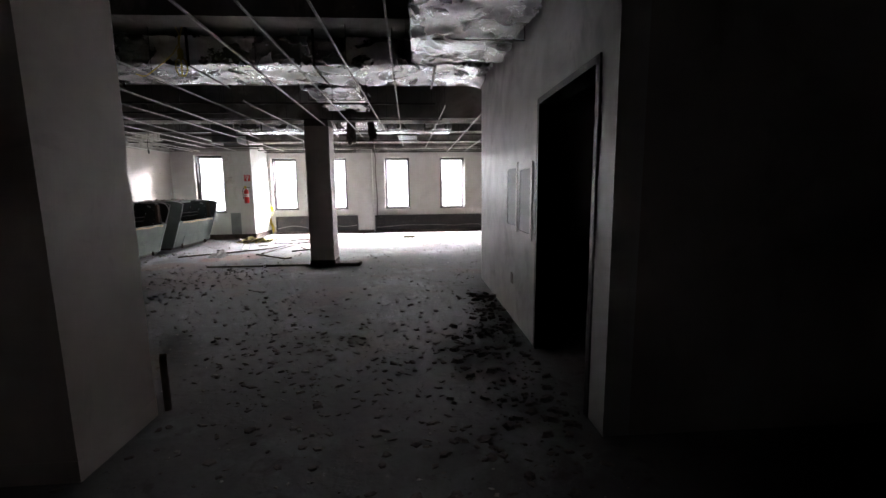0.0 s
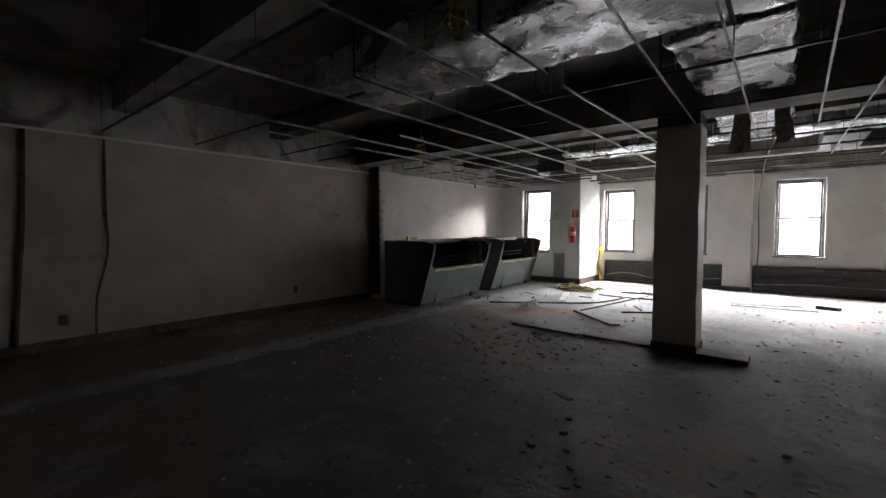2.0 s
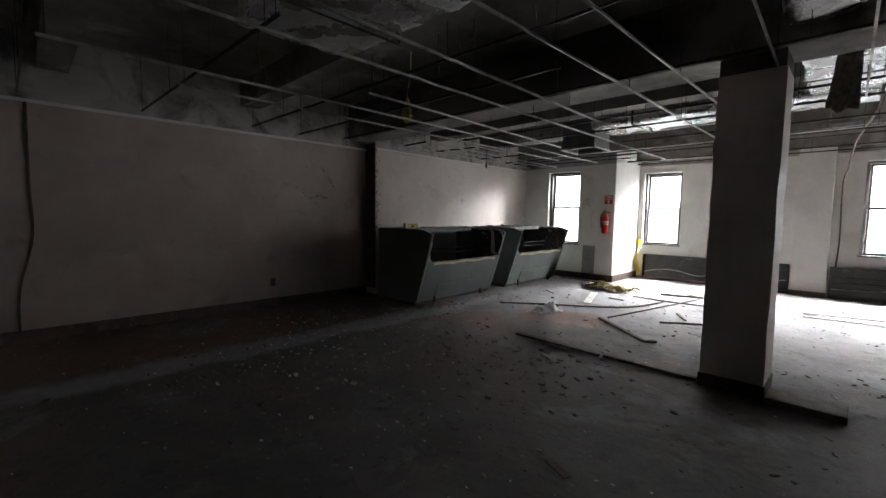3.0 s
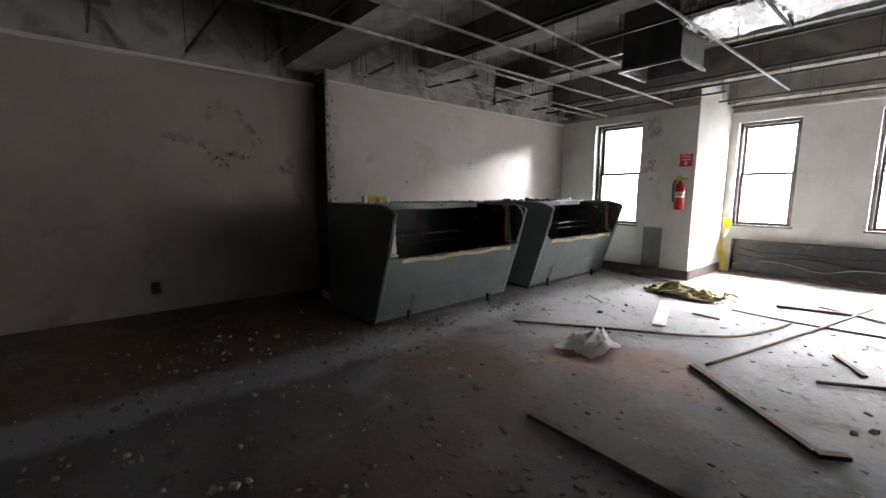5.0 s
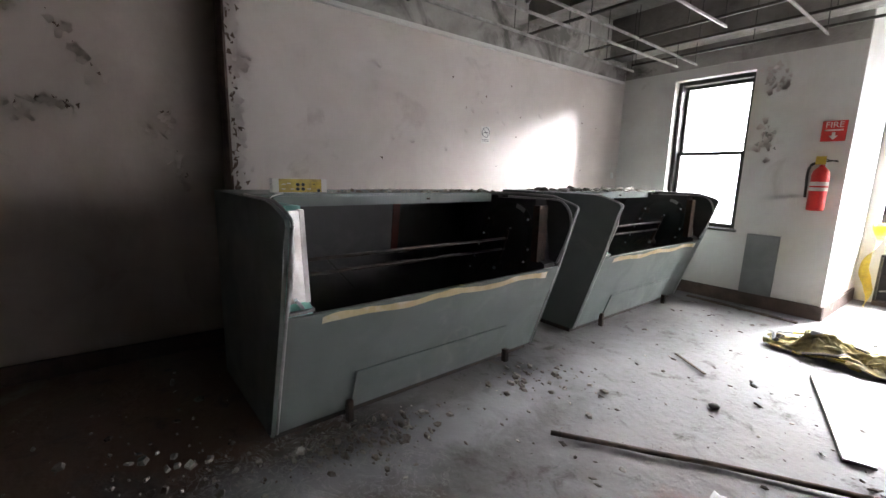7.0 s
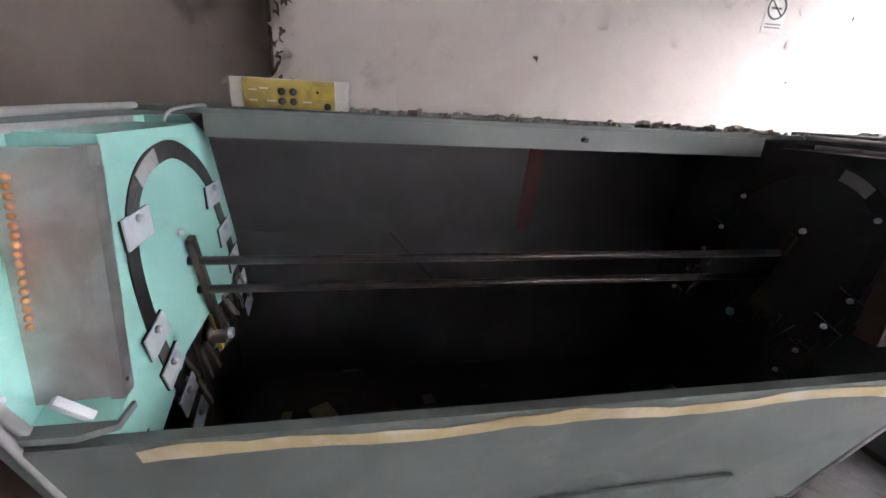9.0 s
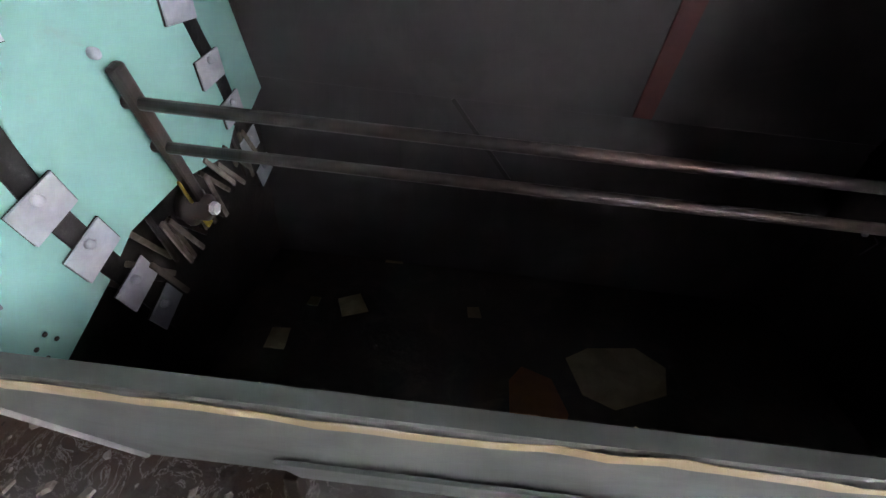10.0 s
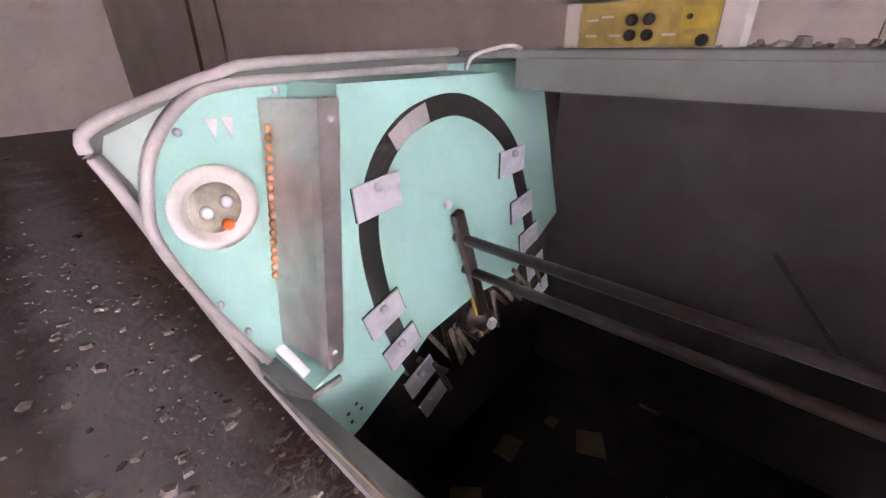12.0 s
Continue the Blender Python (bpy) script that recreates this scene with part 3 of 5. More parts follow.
# ---- black convector recesses under the windows ----
def convector(x0, x1):
    c = thing("convector", ((x0 + x1) / 2, WALL_B - 0.06, 0), "open black convector casing below the windows", "radiator", "convectors")
    hw = (x1 - x0) / 2
    part("back", boxm(-hw, hw, 0.03, 0.058, 0.05, 0.58, 0.004), BLACK, c)
    part("lip", boxm(-hw, hw, -0.06, 0.058, 0.58, 0.605, 0.004), BLACK, c)
    part("end", boxm(-hw, -hw + 0.02, -0.06, 0.03, 0.05, 0.58), BLACK, c)
    part("end", boxm(hw - 0.02, hw, -0.06, 0.03, 0.05, 0.58), BLACK, c)
    part("plinth", boxm(-hw, hw, -0.1, 0.058, 0, 0.05, 0.006), BASE, c, "broken dusty plinth")
    rng = random.Random(int(x0 * 100))
    for k in range(3):
        z = 0.2 + 0.12 * k
        pts = smooth_line([(-hw + 0.04 + (2 * hw - 0.08) * i / 7, -0.012, z + rng.uniform(-0.05, 0.06)) for i in range(8)], 4)
        part("pipe", tube(pts, 0.01, 6), GRID_B if k else GRID_W, c, "sagging cable" if k == 0 else "")


convector(-4.5, -1.62)
convector(-1.0, 3.0)
convector(3.05, 7.3)


# ---- the two rotary file machines ----
MX, MY, ML = -6.14, 7.57, 2.1          # base point and length of the first one
PROFILE = [(-0.6, 0.05), (0.35, 0.05), (0.575, 0.74), (0.682, 1.13), (0.70, 1.18), (0.688, 1.208), (0.60, 1.238), (0.528, 1.258), (0.44, 1.27), (-0.6, 1.275)]
LINER = [(0.555, 0.755), (0.582, 0.826), (0.628, 0.942), (0.66, 1.051), (0.656, 1.107), (0.634, 1.171), (0.585, 1.222), (0.523, 1.242), (0.45, 1.25), (-0.1, 1.25), (-0.1, 0.70), (0.20, 0.60), (0.45, 0.5), (0.505, 0.60)]
INNER = [(0.428, 1.243), (0.025, 1.237), (-0.024, 1.175), (-0.14, 0.953), (-0.19, 0.80), (-0.09, 0.71), (0.094, 0.735), (0.26, 0.717), (0.345, 0.665), (0.469, 0.606), (0.505, 0.60), (0.545, 0.73), (0.545, 0.77), (0.492, 0.79)]
TRACK = [(0.24, 0.47), (0.268, 0.54), (0.302, 0.63), (0.347, 0.745), (0.385, 0.87), (0.40, 1.0), (0.381, 1.085), (0.338, 1.146), (0.269, 1.182), (0.162, 1.189), (0.049, 1.143), (-0.036, 1.068), (-0.086, 0.967), (-0.132, 0.877), (-0.188, 0.70)]


def ribbon(path, width, y0, y1):
    """A flat band along a line in the x-z plane, between two depths."""
    P = smooth_line([(x, 0, z) for x, z in path], 5)
    bm = bmesh.new()
    rows = []
    for i, p in enumerate(P):
        d = (P[min(i + 1, len(P) - 1)] - P[max(i - 1, 0)]).normalized()
        n = Vector((-d.z, 0, d.x)) * width / 2
        rows.append([bm.verts.new((p + s * n) + Vector((0, y, 0))) for s, y in ((-1, y0), (1, y0), (1, y1), (-1, y1))])
    for a, b in zip(rows, rows[1:]):
        for k in range(4):
            bm.faces.new((a[k], a[(k + 1) % 4], b[(k + 1) % 4], b[k]))
    bm.faces.new(rows[0])
    bm.faces.new(rows[-1][::-1])
    bmesh.ops.recalc_face_normals(bm, faces=bm.faces)
    return bm


def turned(bm, m):
    bmesh.ops.transform(bm, matrix=m, verts=bm.verts)
    return bm


def end_fittings(mach, y, s):
    """The fittings of one end; y is the end's outer face, s is +1 or -1 for the way inwards."""
    def span(a, b):
        return (y + s * a, y + s * b)
    part("end_skin", prism(PROFILE, "y", *span(0, 0.02)), GREY_GREEN, mach)
    # Black sheet put in for the shade below and behind the track plate.
    part("dark_lining", prism([(-0.55, 0.08), (0.33, 0.08), (0.5, 0.6), (0.2, 0.62), (-0.14, 0.75), (-0.26, 0.87), (-0.16, 1.18), (-0.55, 1.25)], "y", *span(0.0215, 0.035)), BLACK_IN, mach, "black sheet standing in for the shade inside the end")
    rim = [p for p in PROFILE if p[0] > -0.5 and p[1] > 0.06]
    line = smooth_line([(x, y + s * 0.03, z) for x, z in [(0.352, 0.06)] + rim + [(0.0, 1.275)]], 3)
    part("edge_trim", tube(line, 0.008, 8), DULL_TRIM, mach, "dull aluminium edge trim", True)
    # Far end: turquoise swapped for a dark copy, its shade put into the colour.
    liner = part("liner_plate", prism(LINER, "y", *span(0.022, 0.036)), TEAL if s > 0 else DARK_IN, mach, "turquoise enamelled liner plate" if s > 0 else "liner plate coloured dark for the shaded far end")
    band = [(0.56, 0.77), (0.586, 0.826), (0.632, 0.942), (0.663, 1.051), (0.659, 1.107), (0.637, 1.171), (0.587, 1.224), (0.523, 1.244), (0.331, 1.245), (0.05, 1.246)]
    part("bent_trim", ribbon(band, 0.014, *span(0.028, 0.046)), DULL_TRIM, liner, "curved aluminium trim", True)
    if s > 0:
        part("pale_lining", prism([(0.56, 0.735), (0.664, 1.13), (0.684, 1.175), (0.676, 1.195), (0.58, 1.23), (0.44, 1.25), (0.3, 1.25), (0.3, 0.9), (0.45, 0.65)], "y", *span(0.0202, 0.0217)), TEAL_PALE, liner, "chalky pale turquoise lining")
        for bx, bz in ((0.61, 0.92), (0.58, 0.85), (0.60, 1.19), (0.45, 1.23)):
            part("rivet", turned(lathe([(0.006, 0), (0.006, 0.004), (0.003, 0.007)], 8), pose(bx, y + s * 0.036, bz, -90 * s, 0, 0)), STEEL, liner, "", True)
        for bx, bz in ((0.46, 0.655), (0.485, 0.64), (0.47, 0.675), (0.49, 0.665)):
            part("screw_hole", turned(lathe([(0.004, 0), (0.004, 0.001)], 8), pose(bx, y + s * 0.1655, bz, -90 * s, 0, 0)), BLACK, liner)
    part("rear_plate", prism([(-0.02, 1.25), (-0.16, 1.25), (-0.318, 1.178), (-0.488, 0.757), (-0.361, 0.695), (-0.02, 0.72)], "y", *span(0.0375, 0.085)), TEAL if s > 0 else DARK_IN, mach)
    plate = part("track_plate", prism(INNER, "y", *span(0.0365, 0.165)), TEAL if s > 0 else DARK_IN, mach, "turquoise plate with a curved black track" if s > 0 else "plate darkened as in shade, with a curved black track")
    part("track", ribbon(TRACK, 0.04, *span(0.1655, 0.169)), BLACK, plate, "black curved track")
    part("track_patch", ribbon([(0.335, 1.148), (0.295, 1.171), (0.25, 1.186)], 0.034, *span(0.1692, 0.170)), DULL_TRIM, plate, "worn pale patch on the track")
    clips = [(0.38, 1.07, -4, 0.122), (0.388, 0.842, -17, 0.11), (0.35, 0.742, -21, 0.11), (0.303, 0.629, -21, 0.11), (0.266, 0.534, -25, 0.1), (-0.028, 1.045, -1, 0.122), (-0.086, 0.916, -9, 0.115), (-0.138, 0.811, -12, 0.11), (-0.188, 0.702, -16, 0.11), (-0.24, 0.60, -20, 0.1)]
    for cx, cz, a, w in clips:
        w *= 0.8
        m = pose(cx, y + s * 0.176, cz, 0, -a, 0)
        # Far clips in dark steel instead of zinc: shade painted into the metal.
        c = part("carrier_clip", turned(boxm(-w / 2, w / 2, -0.002, 0.002, -0.03, 0.03, 0.001), m), STEEL if s > 0 else DARK_STEEL, plate, "zinc carrier clip" if s > 0 else "carrier clip coloured dark for the shaded far end")
        part("backing", turned(boxm(-w / 2 + 0.004 - 0.008 * s, w / 2 - 0.002, -0.008 if s > 0 else 0.003, -0.003 if s > 0 else 0.008, -0.032, 0.027), m), BLACK, c)
        bolt = turned(lathe([(0.0085, 0), (0.0085, 0.006), (0.005, 0.011)], 8), m @ pose(0.0, s * 0.002, 0.018, -90 * s, 0, 0))
        part("bolt", bolt, STEEL, c, "", True)
    part("crank_bar", turned(boxm(-0.015, 0.015, -0.009, 0.009, -0.165, 0.165, 0.006), pose(0.135, y + s * 0.185, 0.83, 0, 19, 0)), DARK_STEEL, mach, "oily dark steel crank bar")
    part("pivot_bolt", turned(lathe([(0.009, 0), (0.009, 0.01), (0.004, 0.014)], 10), pose(0.199, y + s * 0.165, 1.003, -90 * s, 0, 0)), STEEL, plate, "", True)
    hub = part("hub", turned(lathe([(0.045, 0), (0.045, 0.02), (0.03, 0.024), (0.03, 0.05), (0.012, 0.055)], 14), pose(0.083, y + s * 0.15, 0.665, -90 * s, 0, 0)), DARK_STEEL, mach, "greasy black hub", True)
    part("hub_nut", turned(lathe([(0.015, 0), (0.015, 0.012)], 6), pose(0.083, y + s * 0.206, 0.665, -90 * s, 0, 0)), STEEL, hub)
    # Far end: dark steel here and on the links puts shade into colour.
    part("hub_paint", turned(boxm(-0.016, 0.016, -0.004, 0.004, -0.075, 0.075, 0.002), pose(0.085, y + s * 0.178, 0.68, 0, 19, 0)), YELLOW if s > 0 else DARK_STEEL, hub, "painted bar on the hub")
    rng = random.Random(5)
    for i in range(24):
        x, z = 0.30 - 0.021 * i, 0.605 + 0.0045 * i + rng.uniform(-0.035, 0.03)
        part("link_bar", turned(boxm(-0.006, 0.006, -0.003, 0.003, -0.07, 0.07, 0.002), pose(x, y + s * (0.15 + 0.011 * (i % 4)), z, 0, 26 + rng.uniform(-16, 20), 0)), DARK_STEEL if s < 0 or i % 4 == 1 else LINK, mach, "grimy steel link bar")


def lamp_box(mach, y, s):
    """Aluminium box with a coil beside the round lens."""
    # slanting front face, from the lens panel to the lip beside the track plate
    bm = bmesh.new()
    front = [bm.verts.new((x, y + s * d, z)) for x, d, z in ((0.481, 0.037, 1.222), (0.462, 0.145, 1.224), (0.514, 0.145, 0.795), (0.526, 0.037, 0.795))]
    back = [bm.verts.new((v.co.x - 0.02, v.co.y, v.co.z)) for v in front]
    bm.faces.new(front)
    bm.faces.new(back[::-1])
    for i in range(4):
        bm.faces.new((front[i], back[i], back[(i + 1) % 4], front[(i + 1) % 4]))
    bmesh.ops.recalc_face_normals(bm, faces=bm.faces)
    h = part("lamp_box", bm, ALU, mach, "scuffed aluminium lamp box")
    part("box_lip", prism([(0.484, 0.79), (0.516, 0.79), (0.464, 1.227), (0.428, 1.227)], "y", y + s * 0.1455, y + s * 0.168), ALU, h, "bright aluminium lip")
    part("box_floor", prism([(0.495, 0.035), (0.578, 0.035), (0.578, 0.12), (0.555, 0.172), (0.495, 0.172)], "z", y + 0.755, y + 0.768), GREY_SHEET, h, "dusty grey sill bracket")
    for i in range(17):
        part("coil_turn", turned(lathe([(0.003, -0.006), (0.006, -0.003), (0.006, 0.003), (0.003, 0.006)], 8), pose(0.523 - 0.0023 * i, y + s * 0.062, 0.945 + 0.0148 * i)), COPPER, h, "copper coil turn" if i == 0 else "", True)
    for bx, bz in ((0.447, 1.2), (0.499, 0.82)):
        part("box_screw", turned(lathe([(0.005, 0), (0.005, 0.003), (0.003, 0.005)], 8), pose(bx, y + s * 0.168, bz, -90 * s, 0, 0)), STEEL, h, "", True)
    part("latch", turned(boxm(-0.009, 0.009, -0.008, 0.008, -0.04, 0.03, 0.004), pose(0.545, y + s * 0.1, 0.80, 35, 20, 0)), STEEL, h, "bent steel latch")
    ring = part("lens_ring", turned(lathe([(0.052, 0), (0.064, 0.003), (0.064, 0.012), (0.05, 0.015), (0.046, 0.006)], 32), pose(0.580, y + s * 0.0365, 1.078, -90 * s, 0, 0)), WHITE_PL, mach, "white round lens ring", True)
    part("lens", turned(lathe([(0.0455, 0), (0.0455, 0.005), (0.025, 0.008)], 28), pose(0.580, y + s * 0.0365, 1.078, -90 * s, 0, 0)), DISH, ring, "grimy lens dish", True)
    for dx, dz in ((0.015, -0.003), (-0.016, 0.006)):
        part("lens_screw", turned(lathe([(0.01, 0), (0.01, 0.004), (0.005, 0.007)], 10), pose(0.580 + dx, y + s * 0.045, 1.078 + dz, -90 * s, 0, 0)), STEEL, ring, "", True)
    part("button", turned(lathe([(0.009, 0), (0.009, 0.006), (0.005, 0.01)], 12), pose(0.570, y + s * 0.045, 1.05, -90 * s, 0, 0)), ORANGE, ring, "orange button", True)
    for px in (0.545, 0.522):
        part("paper_scrap", prism([(px, 1.2), (px + 0.018, 1.203), (px + 0.008, 1.172)], "y", y + s * 0.0362, y + s * 0.0372), WHITE_PL, mach, "torn white sticker")


def machine():
    L = ML
    mach = thing("rotary_file", (MX, MY, 0), "grey-green steel rotary file cabinet with an open front", "file cabinet", "rotary files", pose(MX, MY, 0, 0, 0, 2.8))
    fp = part("front_panel", prism([(0.335, 0.06), (0.35, 0.06), (0.577, 0.735), (0.577, 0.742), (0.55, 0.743), (0.55, 0.737), (0.562, 0.736), (0.562, 0.735)], "y", 0.02, L - 0.02), GREY_GREEN, mach)
    a = math.degrees(math.atan2(0.227, 0.675))
    part("kick_plate", turned(boxm(-0.004, 0.006, 0.44, 1.66, -0.12, 0.12, 0.003), pose(0.412, 0, 0.215, 0, a, 0)), GREY_GREEN, fp, "loose grey kick plate")
    part("kick_bracket", boxm(0.36, 0.40, 0.41, 0.445, 0.0, 0.13, 0.004), DARK_STEEL, mach)
    part("kick_bracket", boxm(0.36, 0.40, 1.72, 1.76, 0.0, 0.1, 0.004), DARK_STEEL, mach)
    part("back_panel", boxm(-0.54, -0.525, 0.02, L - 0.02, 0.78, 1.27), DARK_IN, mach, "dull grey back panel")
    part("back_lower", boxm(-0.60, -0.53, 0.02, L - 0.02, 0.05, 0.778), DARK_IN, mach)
    part("back_rib", prism([(1.274, 0.785), (1.334, 0.785), (1.37, 1.2), (1.30, 1.2)], "x", -0.526, -0.518), RIB_RED, mach, "reddish stiffening rib")
    part("drip", turned(boxm(-0.004, 0.004, -0.007, 0.007, -0.175, 0.175), pose(-0.527, 0.813, 0.645, 41, 0, 0)), BLACK, mach)
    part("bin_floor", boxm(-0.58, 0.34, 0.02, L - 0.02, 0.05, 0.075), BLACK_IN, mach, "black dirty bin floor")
    part("base", boxm(-0.55, 0.30, 0.03, L - 0.03, 0.0, 0.05), DARK_STEEL, mach)
    cover = part("top_cover", boxm(-0.6, -0.01, 0.02, L - 0.02, 1.262, 1.277, 0.003), GREY_GREEN, mach)
    part("valance", turned(boxm(-0.004, 0.004, 0.18, L - 0.18, -0.03, 0.03), pose(-0.014, 0, 1.232)), GREY_GREEN, cover)
    part("nub", turned(lathe([(0.008, 0), (0.008, 0.02)], 8), pose(-0.01, 1.26, 1.235, 0, 90, 0)), DARK_STEEL, cover)
    for x, z in ((0.168, 0.92), (0.137, 0.828)):
        part("rod", tube([(x, 0.165, z), (x, L / 2, z), (x, L - 0.165, z)], 0.0115, 12), DARK_STEEL, mach, "oily steel rod", True)
    end_fittings(mach, 0.0, 1)
    end_fittings(mach, L, -1)
    lamp_box(mach, 0.0, 1)
    part("glove_strip", boxm(0.44, 0.50, L - 0.2, L - 0.1, 0.78, 1.2, 0.004), RUST, mach, "rust-streaked strip")
    # loose tape along the sill
    bm = bmesh.new()
    rows = []
    n = 48
    for i in range(n + 1):
        y = 0.2 + (L - 0.36) * i / n
        z = 0.704 + 0.01 * math.sin(i * 0.35) + 0.006 * noise.noise((i * 0.3, 0, 0))
        w = 0.018 + 0.012 * abs(noise.noise((i * 0.2, 5, 0)))
        out = 0.004 + 0.004 * noise.noise((i * 0.5, 9, 0))
        rows.append([bm.verts.new((0.577 + 0.336 * (z + s * w - 0.735) + out + dx, y, z + s * w)) for s, dx in ((-1, 0), (1, 0), (1, -0.001), (-1, -0.001))])
    for p, q in zip(rows, rows[1:]):
        for k in range(4):
            bm.faces.new((p[k], p[(k + 1) % 4], q[(k + 1) % 4], q[k]))
    bmesh.ops.recalc_face_normals(bm, faces=bm.faces)
    part("tape", bm, TAPE, mach, "peeling tan tape along the sill")
    return mach


m1 = machine()
m2 = copy_thing(m1, pose(MX - 0.11, MY + 2.66, 0, 0, 0, 1.8))
tagged(m2, "grey-green steel rotary file cabinet strewn with plaster flakes")
cab = smooth_line([(-6.16, 7.76, 1.28), (-6.08, 7.78, 1.285), (-6.06, 7.72, 1.27), (-6.06, 7.70, 1.245)], 5)
solid("cable", tube(cab, 0.004, 6), WHITE_PL, "short white cable curling over the cabinet top", "cable", smooth=True)


def paper(x, y, w, d, a, name="paper_scrap", mat=PAPER, label="yellowed paper scrap lying in the cabinet bin", z=0.076):
    rng = random.Random(int(x * 977 + y * 131))
    pts = [(math.cos(t) * w * rng.uniform(0.8, 1.1), math.sin(t) * d * rng.uniform(0.8, 1.1)) for t in (0.6, 1.5, 2.4, 3.4, 4.0, 5.2, 5.8)]
    if name == "paper_scrap":
        pts = [(-w, -d), (w * 0.9, -d * 1.1), (w, d), (-w * 1.05, d * 0.9)]
    bm = turned(prism(pts, "z", 0, 0.002), pose(x, y, z, 0, 0, a))
    return solid(name, bm, mat, label, "paper", "papers in the bin" if name == "paper_scrap" else "")


for x, y, w, d, a in ((-6.70, 8.064, 0.02, 0.036, 5), (-6.462, 8.419, 0.028, 0.024, 12), (-6.204, 7.777, 0.045, 0.032, 8), (-6.405, 7.972, 0.05, 0.045, 30), (-6.395, 7.828, 0.022, 0.02, 0), (-5.966, 7.799, 0.05, 0.05, 40),
                      (-5.963, 8.296, 0.024, 0.03, 20), (-5.98, 8.462, 0.036, 0.022, 10), (-6.022, 8.838, 0.022, 0.02, 60), (-6.052, 8.925, 0.03, 0.03, 35), (-5.93, 8.486, 0.008, 0.1, 4)):
    paper(x, y, w, d, a)
paper(-6.28, 8.91, 0.13, 0.2, 20, "paper_sheet", PAPER, "crumpled yellowed paper sheet in the cabinet bin", 0.079)
paper(-6.09, 8.63, 0.15, 0.1, 5, "card_sheet", CARD, "brown torn card lying in the cabinet bin", 0.083)


# ---- control panel on the cabinet ----
cp = thing("control_panel", (-6.29, 7.945, 1.278), "brass-faced control panel standing on the cabinet top", "control panel")
part("case", boxm(-0.06, 0.0, -0.165, 0.165, 0, 0.083, 0.003), PLASTER_W, cp, "off-white painted case")
part("face", boxm(0.0, 0.006, -0.128, 0.128, 0.002, 0.081, 0.002), BRASS, cp, "worn brass face plate")
for y, z in ((-0.02, 0.048), (0.012, 0.048), (-0.02, 0.022), (0.012, 0.022), (0.108, 0.012)):
    part("knob", turned(lathe([(0.010, 0), (0.010, 0.01), (0.006, 0.014)], 12), pose(0.006, y, z, 0, 90, 0)), BLACK, cp, "", True)
part("plate", boxm(0.006, 0.009, 0.066, 0.124, 0.03, 0.066, 0.001), YELLOW, cp, "yellow label plate")
part("screw", turned(lathe([(0.005, 0), (0.004, 0.004)], 8), pose(0.009, 0.08, 0.05, 0, 90, 0)), BLACK, cp)
for y, z in ((-0.1, 0.05), (-0.1, 0.022), (-0.07, 0.055), (-0.05, 0.022), (0.05, 0.022)):
    part("marking", boxm(0.006, 0.0072, y - 0.012, y + 0.012, z - 0.002, z + 0.002), WHITE_PL, cp)


# ---- flakes and rubble ----
def flakes(name, n, place, size, mat, label, seed, thick=0.25):
    rng = random.Random(seed)
    verts, faces = [], []
    for _ in range(n):
        x, y, z = place(rng)
        r = size(rng)
        k = rng.randint(4, 6)
        a0 = rng.random() * 6.28
        tilt = Matrix.Rotation(rng.uniform(-0.35, 0.35), 3, "X") @ Matrix.Rotation(rng.uniform(-0.35, 0.35), 3, "Y")
        b = len(verts)
        st = rng.uniform(0.35, 1)
        hh = r * thick * rng.uniform(0.5, 1.3)
        for lev in (0, 1):
            for i in range(k):
                rr = r * rng.uniform(0.65, 1.1) * (1 - 0.25 * lev)
                v = tilt @ Vector((math.cos(a0 + i * 6.283 / k) * rr, math.sin(a0 + i * 6.283 / k) * rr * st, lev * hh))
                verts.append((x + v.x, y + v.y, z + max(v.z, -0.004) + 0.002))
        faces.append([b + k + i for i in range(k)])
        faces.append([b + k - 1 - i for i in range(k)])
        for i in range(k):
            j = (i + 1) % k
            faces.append((b + i, b + j, b + k + j, b + k + i))
    me = bpy.data.meshes.new(name)
    me.from_pydata(verts, [], faces)
    me.materials.append(mat)
    return tagged(new(name, me), label, "debris", kind="stuff")


def small(lo, hi):
    return lambda r: lo + (hi - lo) * r.random() ** 3


def cluster(spots):
    def f(r):
        x, y, s = r.choice(spots)
        return (x + r.gauss(0, s), y + r.gauss(0, s), 0)
    return f


def inside(f):
    def g(r):
        while True:
            x, y, z = f(r)
            if x > -7.3 and not (x < -5.75 and 7.5 < y < 12.4) and not (x > PX - 0.03 and y < 5.9) and BACK < y < WALL_B - 0.15 and x < XR and not (y > WALL_A - 0.05 and x < -4.65):
                return x, y, z
    return g


flakes("dust_crumbs", 3200, inside(lambda r: (r.uniform(-7.2, 4), r.uniform(-1.5, 13.5), 0)), small(0.004, 0.022), CHIPS, "scattered pale plaster crumbs on the floor", 1)
flakes("dark_crumbs", 2200, inside(lambda r: (r.uniform(-6.5, 3), r.uniform(-1, 12.5), 0)), small(0.005, 0.035), DARKCHIPS, "scattered dark crumbs and dirt on the floor", 2)
flakes("floor_flakes", 700, inside(cluster([(-3.6, 6.2, 0.45), (-4.2, 6.7, 0.4), (-3.2, 5.0, 0.5), (-2.9, 6.9, 0.35), (-0.5, 2.4, 0.6), (0.4, 3.4, 0.6), (-0.9, 3.0, 0.4), (-4.9, 4.6, 0.5)])), small(0.006, 0.042), DARKCHIPS, "clusters of dark peeled flakes on the floor", 3, 0.35)
